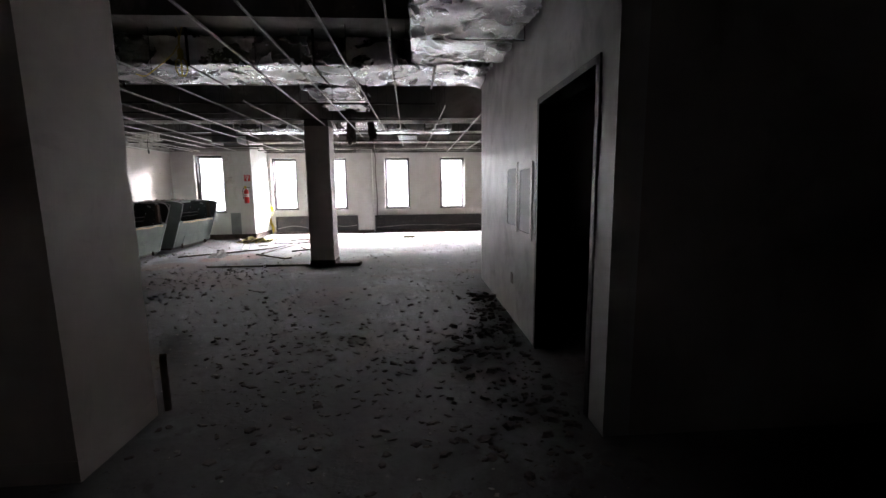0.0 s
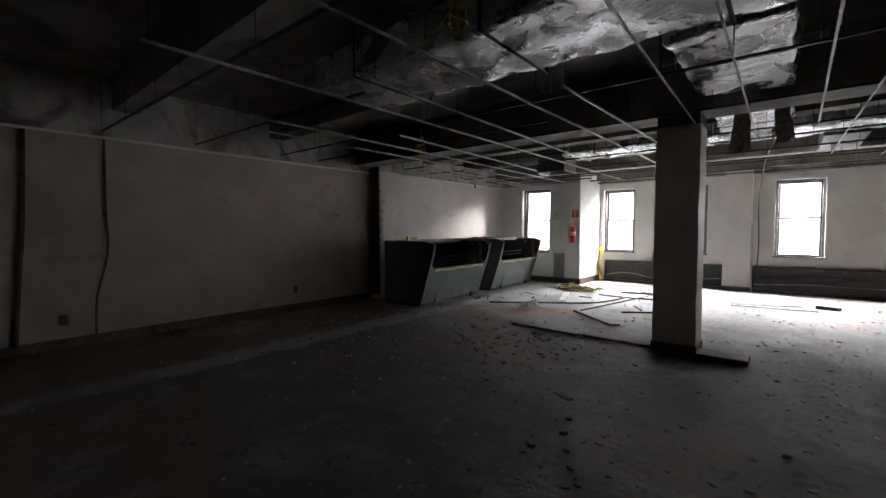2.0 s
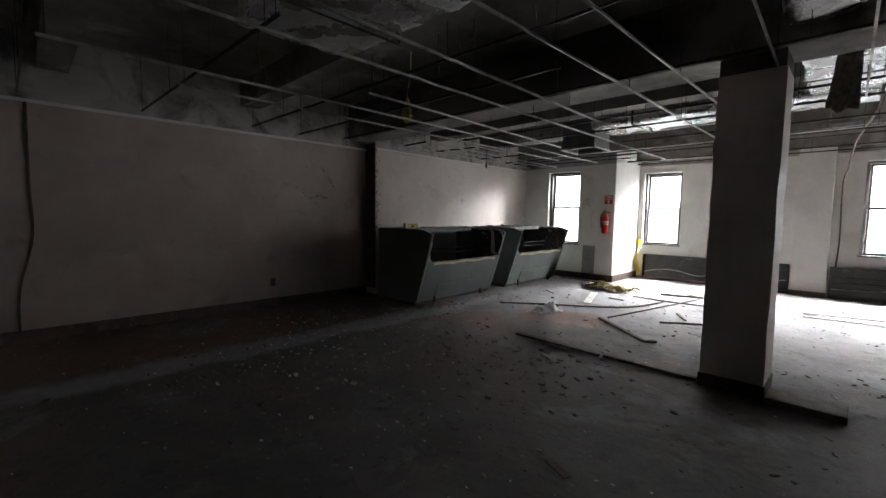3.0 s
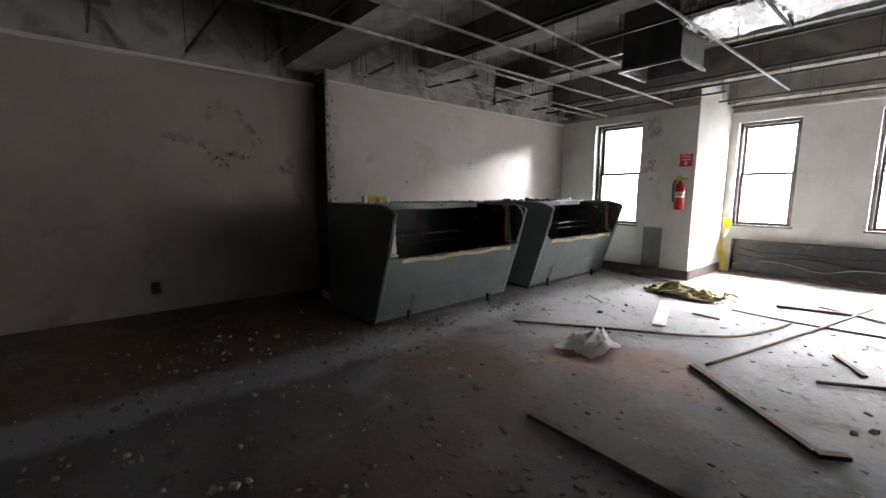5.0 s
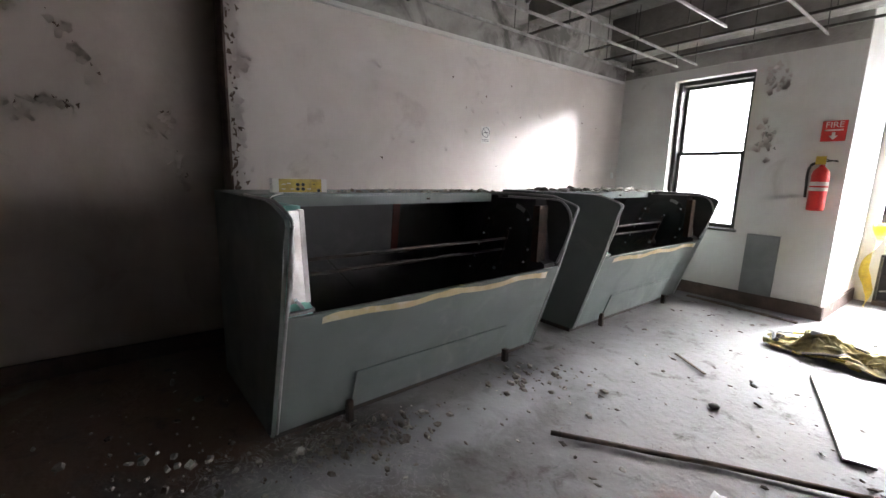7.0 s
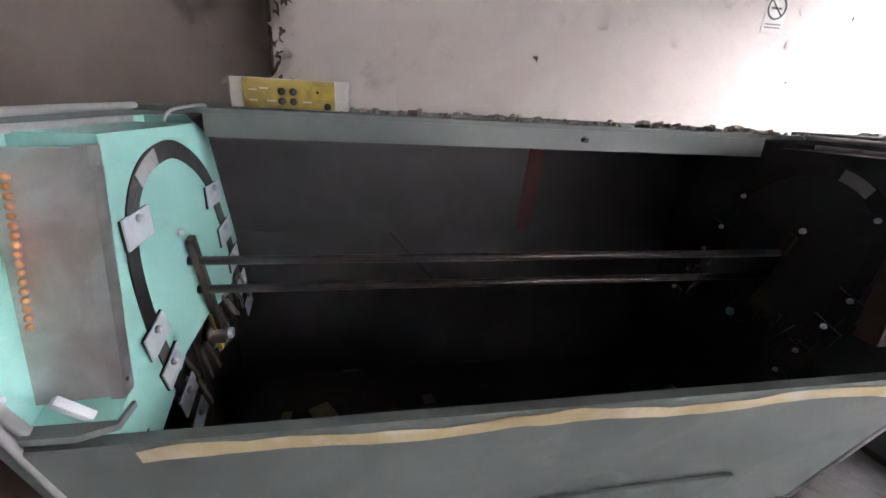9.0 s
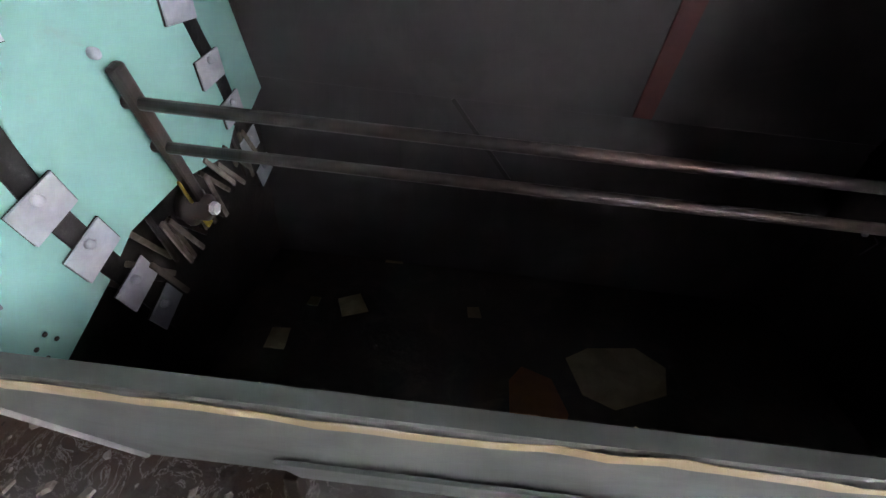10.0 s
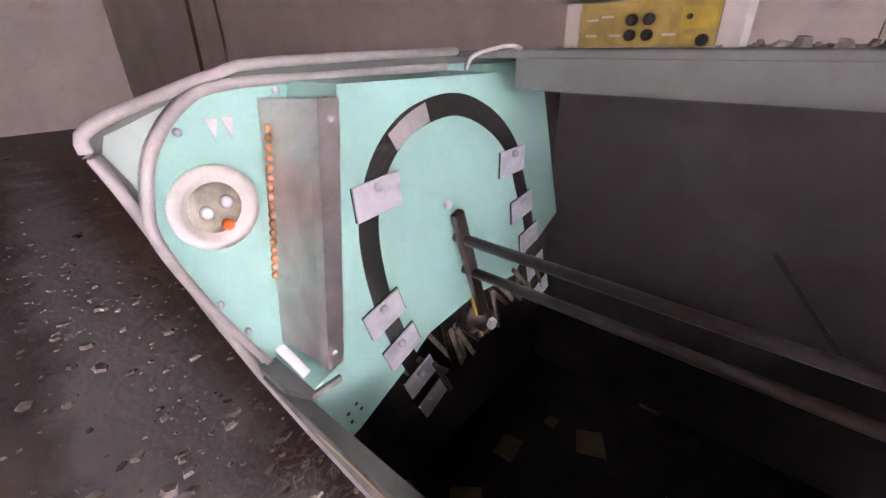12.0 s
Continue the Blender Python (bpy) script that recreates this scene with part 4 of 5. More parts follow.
flakes("cabinet_rubble", 650, inside(cluster([(-5.6, 8.0, 0.1), (-5.55, 8.2, 0.14), (-5.66, 7.8, 0.09), (-5.6, 9.3, 0.2), (-5.75, 6.9, 0.4), (-5.9, 6.0, 0.45), (-5.5, 7.3, 0.3)])), small(0.008, 0.04), CHIPS, "broken pale plaster pieces at the cabinet foot", 4, 0.5)
flakes("pale_flakes", 420, inside(cluster([(-3.6, 6.2, 0.5), (-4.2, 6.8, 0.4), (-3.2, 5.2, 0.5), (-2.9, 6.9, 0.35), (-4.6, 5.2, 0.35), (-5.4, 5.6, 0.25), (-1.6, 4.2, 0.6), (-0.4, 2.6, 0.5), (0.3, 1.6, 0.5)])), small(0.008, 0.045), CHIPS, "curled pale flakes lying among the dirt", 23, 0.5)
flakes("wall_foot_rubble", 420, inside(cluster([(1.36, 3.9, 0.18), (1.3, 3.3, 0.2), (1.42, 4.5, 0.15), (1.2, 2.6, 0.25), (1.25, 1.7, 0.25)])), small(0.01, 0.06), DARKCHIPS, "dark rubble heaped along the partition foot", 6, 0.6)
flakes("entrance_flakes", 500, inside(cluster([(0.5, 0.9, 0.5), (1.1, 1.1, 0.4), (-0.6, 1.4, 0.5), (0.0, 2.6, 0.6), (0.9, 2.4, 0.4)])), small(0.008, 0.055), DARKCHIPS, "dirty flakes covering the dark entrance floor", 7, 0.3)
flakes("top_rubble", 150, lambda r: (r.uniform(-6.55, -6.17), r.uniform(8.1, 9.6), 1.277), small(0.008, 0.032), CHIPS, "broken white plaster on the cabinet top", 8, 0.5)
flakes("top_rubble_far", 130, lambda r: (r.uniform(-6.7, -6.2), r.uniform(10.35, 12.2), 1.277), small(0.015, 0.075), CHIPS, "large white plaster flakes on the far cabinet top", 9, 0.4)


def peel(name, n, place, label, seed, mat=None):
    """Curled paint tongues on a wall that faces +x (or -y where flagged)."""
    rng = random.Random(seed)
    bm = bmesh.new()
    for _ in range(n):
        x, y, z, face = place(rng)
        w, h = rng.uniform(0.008, 0.04), rng.uniform(0.015, 0.08)
        curl = rng.uniform(0.3, 1.0)
        a = rng.uniform(-0.9, 0.9)
        rows = []
        for i in range(5):
            t = i / 4
            d = 0.002 + curl * h * 0.6 * t * t
            for s in (-1, 1):
                u = s * w * (1 - 0.5 * t) * rng.uniform(0.7, 1.1)
                p = (u * math.cos(a) + h * t * math.sin(a), -h * t * math.cos(a) + u * math.sin(a))
                rows.append(bm.verts.new((x + d, y + p[0], z + p[1]) if face == "x" else (x + p[0], y - d, z + p[1])))
        for i in range(4):
            bm.faces.new((rows[2 * i], rows[2 * i + 1], rows[2 * i + 3], rows[2 * i + 2]))
    bmesh.ops.solidify(bm, geom=bm.faces[:], thickness=0.0015)
    return tagged(mesh_ob(name, bm, mat or PLASTER), label, "paint", kind="stuff")


SPOTS = [(6.44, 1.91), (6.5, 1.8), (6.62, 1.78), (6.75, 1.82), (7.01, 2.04), (6.95, 2.15), (6.85, 2.3), (7.36, 1.77), (7.3, 1.72), (6.3, 1.98), (6.6, 2.38)]
peel("peeling_paint", 60, lambda r: (lambda s: (-7.38, s[0] + r.gauss(0, 0.03), s[1] + r.gauss(0, 0.03), "x"))(r.choice(SPOTS)), "curled peeling paint on the plaster wall", 11, PLASTER_SHADED)
peel("peeling_paint_pilaster", 70, lambda r: (-7.08, 7.74 + abs(r.gauss(0, 0.04)), r.uniform(1.3, 2.7), "x"), "crumbling paint along the pilaster edge", 12)
peel("peeling_paint_window", 46, lambda r: (lambda s: (s[0] + r.gauss(0, 0.06), WALL_A, s[1] + r.gauss(0, 0.09), "y"))(r.choice([(-5.42, 2.6), (-5.36, 2.45), (-5.4, 1.92), (-5.36, 1.85)])), "peeling white paint beside the window", 13)
peel("peeling_paint_far", 22, lambda r: (-7.14, r.uniform(8.5, 12.4), r.uniform(1.5, 2.5), "x"), "small peeling paint spots on the plaster wall", 14)


def bare_patches(name, n, place, mat, label, seed):
    """Thin ragged scars in the paint of a wall that faces +x or -y."""
    rng = random.Random(seed)
    bm = bmesh.new()
    for _ in range(n):
        x, y, z, face, r = place(rng)
        k, a0 = rng.randint(6, 9), rng.random() * 6.28
        st, lean = rng.uniform(0.35, 0.9), rng.uniform(-1, 1)
        rings = []
        for d in (0.0, 0.0022):
            ring = []
            for i in range(k):
                t = a0 + i * 6.283 / k
                rr = r * (0.75 + 0.35 * math.sin(t * 3 + a0))
                u, w = math.cos(t) * rr * st + lean * math.sin(t) * rr * 0.5, math.sin(t) * rr
                ring.append(bm.verts.new((x + d, y + u, z + w) if face == "x" else (x + u, y - d, z + w)))
            rings.append(ring)
        bm.faces.new(rings[1])
        for i in range(k):
            bm.faces.new((rings[0][i], rings[0][(i + 1) % k], rings[1][(i + 1) % k], rings[1][i]))
    bmesh.ops.recalc_face_normals(bm, faces=bm.faces)
    return tagged(mesh_ob(name, bm, mat), label, "paint", kind="stuff")


def along(line):
    """A random place on a broken line of (y, z) points."""
    def f(r):
        i = r.randrange(len(line) - 1)
        t = r.random()
        return tuple(line[i][k] * (1 - t) + line[i + 1][k] * t + r.gauss(0, 0.008) for k in (0, 1))
    return f


CRACKS = [along([(6.44, 1.92), (6.47, 1.80), (6.58, 1.76), (6.7, 1.82)]), along([(6.78, 1.82), (6.88, 1.79)]), along([(6.76, 2.36), (6.86, 2.22), (6.96, 2.08), (7.03, 1.98)]), along([(6.52, 2.3), (6.48, 2.18)]), along([(6.1, 1.97), (6.3, 1.98)]), along([(7.36, 1.79), (7.39, 1.75)]), along([(7.4, 1.55), (7.46, 1.3)])]
bare_patches("paint_scar", 75, lambda r: (lambda p: (-7.38, p[0], p[1], "x", r.uniform(0.006, 0.024)))(r.choice(CRACKS)(r)), BRICK_RAW, "dark scars where paint has cracked off the wall", 31)
bare_patches("pilaster_scar", 60, lambda r: (-7.08, 7.735 + abs(r.gauss(0, 0.025)), r.uniform(1.25, 2.7), "x", r.uniform(0.01, 0.04)), BRICK_RAW, "raw brown scars along the pilaster edge", 32)
bare_patches("far_wall_scar", 16, lambda r: (-7.14, r.uniform(8.5, 12.4), r.uniform(1.5, 2.4), "x", r.uniform(0.005, 0.016)), BRICK_RAW, "small dark chips in the far plaster wall", 33)
bare_patches("window_wall_scar", 22, lambda r: (-5.4 + r.gauss(0, 0.05), WALL_A, r.choice((2.5, 1.9)) + r.gauss(0, 0.07), "y", r.uniform(0.012, 0.035)), SOOT, "grey scars beside the window", 34)
peel("crack_curls", 60, lambda r: (lambda p: (-7.38, p[0], p[1], "x"))(r.choice(CRACKS)(r)), "curled paint lips along the wall cracks", 35, PLASTER_SHADED)

# cracked wall stains with a shape of their own
def crack(pts, r, mat, name, label, wallx):
    P = smooth_line([(wallx + 0.002, y, z) for y, z in pts], 5)
    return tagged(mesh_ob(name, tube(P, r, 6), mat), label, "pipe")


crack([(2.40, 2.7), (2.36, 1.6), (2.30, 0.8), (2.25, 0.1)], 0.022, RUST, "wall_pipe", "dark rusty pipe running down the plaster wall", -7.36)
crack([(3.16, 2.7), (3.15, 1.8), (3.15, 1.2), (3.02, 0.6), (3.0, 0.1)], 0.014, RUST, "wall_cable", "dark cable running down the plaster wall", -7.366)
for y, z in ((5.9, 0.39), (2.68, 0.37), (1.05, 0.45)):
    o = solid("wall_outlet", boxm(-7.38, -7.37, y - 0.04, y + 0.04, z - 0.06, z + 0.06, 0.003), OUTLET, "dark outlet plate on the plaster wall", "outlet", "wall outlets")
    part("socket", boxm(-7.371, -7.368, y - 0.016, y + 0.016, z - 0.035, z - 0.008), BLACK, o)
    part("socket", boxm(-7.371, -7.368, y - 0.016, y + 0.016, z + 0.008, z + 0.035), BLACK, o)


# ---- signs and the extinguisher on the window wall ----
def words(text, size, m, mat, parent, name="lettering"):
    cu = bpy.data.curves.new(name, "FONT")
    cu.body, cu.size, cu.align_x, cu.align_y, cu.extrude = text, size, "CENTER", "CENTER", 0.0008
    tmp = bpy.data.objects.new(name, cu)
    scene.collection.objects.link(tmp)
    me = bpy.data.meshes.new_from_object(tmp.evaluated_get(bpy.context.evaluated_depsgraph_get()))
    bpy.data.objects.remove(tmp)
    me.materials.clear()
    me.materials.append(mat)
    me.transform(m)
    ob = new(name, me)
    ob.parent = parent
    return ob


fs = thing("fire_sign", (-4.845, WALL_A, 1.93), "red fire sign with a white down arrow on the wall", "sign")
part("plate", boxm(-0.095, 0.095, -0.006, -0.001, -0.1, 0.1, 0.002), RED, fs)
part("top_band", boxm(-0.088, 0.088, -0.0085, -0.006, 0.025, 0.092), RED, fs)
words("FIRE", 0.078, pose(0, -0.0095, 0.058, 90, 0, 0), WHITE_PL, fs)
part("word_bar", boxm(-0.07, 0.07, -0.0075, -0.006, 0.002, 0.016), WHITE_PL, fs)
part("arrow", prism([(-0.013, -0.01), (0.013, -0.01), (0.013, -0.045), (0.035, -0.045), (0, -0.085), (-0.035, -0.045), (-0.013, -0.045)], "y", -0.0075, -0.006), WHITE_PL, fs)

ex = thing("fire_extinguisher", (-4.87, WALL_A - 0.085, 1.14), "red fire extinguisher with a yellow tag hung on the wall", "extinguisher")
part("cylinder", lathe([(0.06, 0), (0.07, 0.01), (0.072, 0.03), (0.072, 0.36), (0.062, 0.4), (0.035, 0.43), (0.022, 0.44), (0.022, 0.46)], 28), RED, ex, "red steel cylinder", True)
part("label_band", lathe([(0.0732, 0.2), (0.0735, 0.201), (0.0735, 0.289), (0.0732, 0.29)], 28), WHITE_PL, ex, "pale label band", True)
part("stripe", lathe([(0.0742, 0.235), (0.0745, 0.236), (0.0745, 0.249), (0.0742, 0.25)], 28), RED, ex, "", True)
part("valve", boxm(-0.02, 0.02, -0.02, 0.02, 0.455, 0.5, 0.005), STEEL, ex)
part("lever", turned(boxm(-0.01, 0.12, -0.012, 0.012, -0.005, 0.005, 0.003), pose(0, 0, 0.515, 0, 14, 0)), BLACK, ex)
part("handle", turned(boxm(-0.01, 0.11, -0.012, 0.012, -0.005, 0.005, 0.003), pose(0, 0, 0.488, 0, -6, 0)), BLACK, ex)
part("hose", tube(smooth_line([(-0.02, 0, 0.48), (-0.08, -0.01, 0.46), (-0.1, -0.02, 0.38), (-0.095, -0.02, 0.25), (-0.09, -0.02, 0.13)], 6), 0.012, 8), BLACK, ex, "black hose", True)
part("tag", boxm(-0.05, 0.03, -0.035, -0.03, 0.46, 0.54, 0.001), YELLOW, ex, "yellow inspection tag")
part("bracket", boxm(-0.02, 0.02, 0.07, 0.084, 0.3, 0.5), STEEL, ex)

solid("leaning_panel", turned(boxm(-0.155, 0.155, -0.006, 0.006, 0.0, 0.68, 0.003), pose(-5.28, WALL_A - 0.034, 0.152, -2, 0, 0)), GREY_SHEET, "grey sheet-metal panel leaning on the wall", "panel")

ns = thing("no_smoking_sign", (-7.138, 10.2, 1.85), "small round no smoking sign on the plaster wall", "sign")
part("plate", boxm(0, 0.003, -0.06, 0.06, -0.1, 0.075), PLASTER_W, ns)
ring = [(0.0045, 0.05 * math.cos(t * math.tau / 24), 0.015 + 0.05 * math.sin(t * math.tau / 24)) for t in range(25)]
part("ring", tube(ring, 0.004, 6), GREY_SHEET, ns, "faded ring", True)
part("slash", tube([(0.0045, -0.035, 0.05), (0.0045, 0.035, -0.02)], 0.003, 6), GREY_SHEET, ns)
part("pictogram", boxm(0.003, 0.005, -0.03, 0.025, 0.008, 0.018), BLACK, ns)
for z in (-0.06, -0.075):
    part("text_bar", boxm(0.003, 0.0042, -0.045, 0.045, z - 0.003, z + 0.003), GREY_SHEET, ns)
for nm, b in (("wall_switch", (-7.14, -7.13, 12.62, 12.68, 1.42, 1.5)),):
    solid(nm, boxm(*b, 0.003), WHITE_PL, "small white switch plate near the corner", "switch")


# ---- ceiling ducts wrapped in foil ----
def foil_duct(x0, x1, y0, y1, z0, z1, seed, label):
    bm = bmesh.new()
    nx, ny = max(4, int((x1 - x0) / 0.06)), max(4, int((y1 - y0) / 0.06))
    nz = 5

    def put(x, y, z, n):
        k = 0.045 * noise.noise((x * 3 + seed, y * 3, z * 3)) + 0.03 * abs(noise.noise((x * 8, y * 8 + seed, z * 8))) - 0.018 * abs(noise.noise((x * 15, y * 15 + seed, z * 12)))
        return bm.verts.new((x + n[0] * k, y + n[1] * k, z + n[2] * k - (0.06 * max(0, noise.noise((x * 0.9, y * 1.1, seed))) if n[2] < 0 else 0)))

    def sheet(f, na, nb):
        g = [[f(i / na, j / nb) for j in range(nb + 1)] for i in range(na + 1)]
        for i in range(na):
            for j in range(nb):
                bm.faces.new((g[i][j], g[i + 1][j], g[i + 1][j + 1], g[i][j + 1]))
    X, Y, Z = (lambda t: x0 + (x1 - x0) * t), (lambda t: y0 + (y1 - y0) * t), (lambda t: z0 + (z1 - z0) * t)
    sheet(lambda a, b: put(X(a), Y(b), z0, (0, 0, -1)), nx, ny)
    sheet(lambda a, b: put(X(a), Y(b), z1, (0, 0, 1)), nx, ny)
    sheet(lambda a, b: put(X(a), y0, Z(b), (0, -1, 0)), nx, nz)
    sheet(lambda a, b: put(X(a), y1, Z(b), (0, 1, 0)), nx, nz)
    sheet(lambda a, b: put(x0, Y(a), Z(b), (-1, 0, 0)), ny, nz)
    sheet(lambda a, b: put(x1, Y(a), Z(b), (1, 0, 0)), ny, nz)
    bmesh.ops.remove_doubles(bm, verts=bm.verts, dist=0.035)
    bmesh.ops.recalc_face_normals(bm, faces=bm.faces)
    d = tagged(mesh_ob("air_duct", bm, FOIL, True), label, "duct", "foil ducts")
    along_x = x1 - x0 > y1 - y0
    n = int(max(x1 - x0, y1 - y0) / 1.3)
    for i in range(n):
        t = (i + 0.5) / n
        b = (X(t) - 0.015, X(t) + 0.015, y0 - 0.05, y1 + 0.05) if along_x else (x0 - 0.05, x1 + 0.05, Y(t) - 0.015, Y(t) + 0.015)
        part("hanger_strap", boxm(*b, z0 - 0.05, z0 - 0.042), GRID_B, d)
        for e in (0, 1):
            q = (b[0], b[1], b[2 + e] - 0.002, b[2 + e] + 0.002) if along_x else (b[e] - 0.002, b[e] + 0.002, b[2], b[3])
            part("hanger_strap", boxm(*q, z0 - 0.045, TOP), GRID_B, d)
    return d


foil_duct(-4.3, 1.45, 4.35, 5.35, 3.0, 3.3, 1.0, "torn silver foil-wrapped duct crossing the ceiling")
foil_duct(0.45, 1.5, 2.4, 4.05, 2.95, 3.3, 4.0, "crumpled silver foil-wrapped duct by the partition")
foil_duct(-1.17, -0.37, 5.45, 9.6, 2.99, 3.25, 7.0, "silver foil-wrapped duct above the column")
foil_duct(-3.9, 1.4, 9.75, 10.55, 2.99, 3.22, 9.0, "silver foil-wrapped duct near the windows")
solid("branch_duct", boxm(0.02, 0.55, 10.6, 12.3, 2.95, 3.2, 0.01), DUCT, "dull galvanised branch duct below the slab", "duct")

dif = thing("ceiling_diffuser", (-4.27, 10.32, 2.72), "dark boxy air diffuser hanging below the ceiling", "air vent")
for b in ((-0.3, 0.3, -0.3, -0.28, 0, 0.42), (-0.3, 0.3, 0.28, 0.3, 0, 0.42), (-0.3, -0.28, -0.28, 0.28, 0, 0.42), (0.28, 0.3, -0.28, 0.28, 0, 0.42)):
    part("side", boxm(*b), DUCT, dif)
part("lid", boxm(-0.3, 0.3, -0.3, 0.3, 0.42, 0.73), DUCT, dif)
for b in ((-0.33, 0.33, -0.33, -0.3, -0.015, 0.01), (-0.33, -0.3, -0.3, 0.3, -0.015, 0.01), (0.3, 0.33, -0.3, 0.3, -0.015, 0.01)):
    part("flange", boxm(*b), GRID_W, dif, "white flange")


# ---- the bare ceiling grid ----
def runner(name, x0, y0, x1, y1, z, mat, label, group, hang=1.2, wide=0.016):
    n = max(2, int(math.hypot(x1 - x0, y1 - y0) / hang) + 1)
    r = thing(name, (x0, y0, z), label, "ceiling grid", group)
    a = math.atan2(y1 - y0, x1 - x0)
    L = math.hypot(x1 - x0, y1 - y0)
    m = Matrix.Rotation(a, 4, "Z")
    part("flange", turned(boxm(0, L, -wide / 2, wide / 2, 0, 0.003), m), mat, r)
    part("web", turned(boxm(0, L, -0.0015, 0.0015, 0.003, 0.024), m), mat, r)
    for i in range(n):
        p = m @ Vector((0.05 + (L - 0.1) * i / (n - 1), 0, 0))
        top = TOP - z
        part("hanger", tube([(p.x, p.y, 0.03), (p.x + 0.01 * math.sin(i * 3), p.y, top * 0.5), (p.x, p.y, top)], 0.004, 5), WIRE, r)
    return r


rng = random.Random(21)
WHITE = [(-6.62, 7.9, 12.3), (-6.28, 8.3, 12.45), (-6.0, 8.2, 12.55), (-5.45, 4.2, 11.4), (-4.85, 3.2, 12.2), (-4.3, 5.6, 9.8), (-5.5, 8.6, 9.6), (-3.6, 2.6, 12.4), (-3.0, 4.0, 9.2), (-2.4, 2.3, 12.2), (-1.9, 5.2, 9.0),
         (-1.1, 1.8, 9.0), (-0.68, 1.8, 8.9), (-0.22, 1.8, 8.2), (0.28, 1.9, 11.2), (0.95, 5.6, 11.9), (1.6, 6.0, 13.2), (2.2, 6.0, 13.0), (2.9, 6.2, 13.2)]
for x, ya, yb in WHITE:
    sk = rng.uniform(-0.18, 0.1)
    runner("grid_runner", x, ya, x + sk, yb, 2.72 + rng.uniform(-0.02, 0.03), GRID_W, "bare white steel ceiling grid runner", "grid runners", 1.5)
BLK = [(3.1, -7.2, -2.2), (4.2, -7.2, -3.4), (5.55, -7.2, 0.8), (6.3, -7.2, -2.6), (7.0, -7.0, 1.0), (8.1, -6.8, -6.1), (8.35, -5.6, 1.4), (9.03, -6.85, -5.9), (9.1, -4.6, 3.2), (10.35, -6.8, -5.4), (10.2, -3.6, 3.4), (11.2, -6.7, 1.5), (11.75, -6.84, 3.4), (12.15, -6.7, -4.2), (12.9, -4.5, 3.6), (13.5, -4.5, 3.8)]
for y, xa, xb in BLK:
    runner("grid_channel", xa, y, xb, y + rng.uniform(-0.05, 0.12), 2.765 + rng.uniform(-0.015, 0.02), GRID_B, "black carrying channel of the ceiling grid", "grid channels", 1.0, 0.022)
for x0, y0, x1, y1 in ((-5.71, 10.28, -4.62, 10.34), (-3.9, 10.75, -2.0, 10.8), (-1.2, 12.3, 0.6, 12.35)):
    t = solid("beam_flashing", boxm(x0, x1, y0, y1, 3.0, 3.06, 0.004), GRID_W, "white steel strip under the slab", "strip", "white strips")
    for x in (x0 + 0.1, x1 - 0.1):
        part("strap", boxm(x - 0.01, x + 0.01, y0 + 0.02, y0 + 0.03, 3.06, TOP), GRID_W, t)


# ---- hanging things ----
def work_light(x, y, z):
    w = thing("work_light", (x, y, z), "yellow caged work light hanging from a cord", "work light", "string of work lights")
    part("cord", tube(smooth_line([(0.06, 0, TOP - z), (0.05, 0, 0.4), (0, 0, 0.22), (0, 0, 0.13)], 5), 0.006, 6), YELLOW, w)
    part("socket", lathe([(0.022, 0.03), (0.028, 0.04), (0.028, 0.12), (0.015, 0.14)], 14), YELLOW, w, "", True)
    for k in range(6):
        a = k * math.tau / 6
        c, s = math.cos(a), math.sin(a)
        part("cage_wire", tube(smooth_line([(0.026 * c, 0.026 * s, 0.05), (0.055 * c, 0.055 * s, 0.0), (0.06 * c, 0.06 * s, -0.07), (0.035 * c, 0.035 * s, -0.13), (0.005 * c, 0.005 * s, -0.14)], 4), 0.004, 5), YELLOW, w)
    for rr, zz in ((0.056, 0.0), (0.061, -0.07)):
        part("cage_ring", tube([(rr * math.cos(k * math.tau / 16), rr * math.sin(k * math.tau / 16), zz) for k in range(17)], 0.004, 5), YELLOW, w)


work_light(-4.7, 6.45, 2.78)
work_light(-2.0, 3.86, 2.86)
for x, y, z, a in ((-0.85, 8.1, 2.44, 20), (-0.45, 8.4, 2.55, -35)):
    bm = bmesh.new()
    bmesh.ops.create_grid(bm, x_segments=8, y_segments=8, size=0.5)
    for v in bm.verts:
        u, w = v.co.x, v.co.y
        v.co = Vector((u * 0.2 * (1 - 0.3 * w), 0.05 * noise.noise((u * 4, w * 4, a)), w * 0.5 + 0.06 * noise.noise((u * 3, a, w * 3))))
    bmesh.ops.solidify(bm, geom=bm.faces[:], thickness=0.012)
    turned(bm, pose(x, y, z + 0.28, 10, 0, a))
    solid("hanging_insulation", bm, DARKCHIPS, "torn dark insulation flap hanging from the duct", "insulation", "torn flaps", True)
solid("dangling_conduit", tube(smooth_line([(-0.5, 8.6, 3.0), (-0.6, 10.2, 2.85), (-0.78, 12.4, 2.75), (-0.86, 13.7, 2.5), (-0.92, 14.1, 2.2), (-0.9, 14.2, 1.2), (-0.92, 14.19, 0.61)], 8), 0.014, 8), RUST, "brown flexible conduit dropping beside the pilaster", "conduit", smooth=True)
dw = solid("dangling_wire", tube(smooth_line([(-5.5, 9.05, 2.79), (-5.52, 9.02, 2.6), (-5.5, 9.0, 2.45)], 5), 0.006, 6), WIRE, "short dark wire dangling from the ceiling grid", "wire")
part("plug", turned(lathe([(0.012, 0), (0.018, 0.02), (0.018, 0.07), (0.008, 0.09)], 10), pose(-5.5, 9.0, 2.37)), BLACK, dw, "black plug", True)
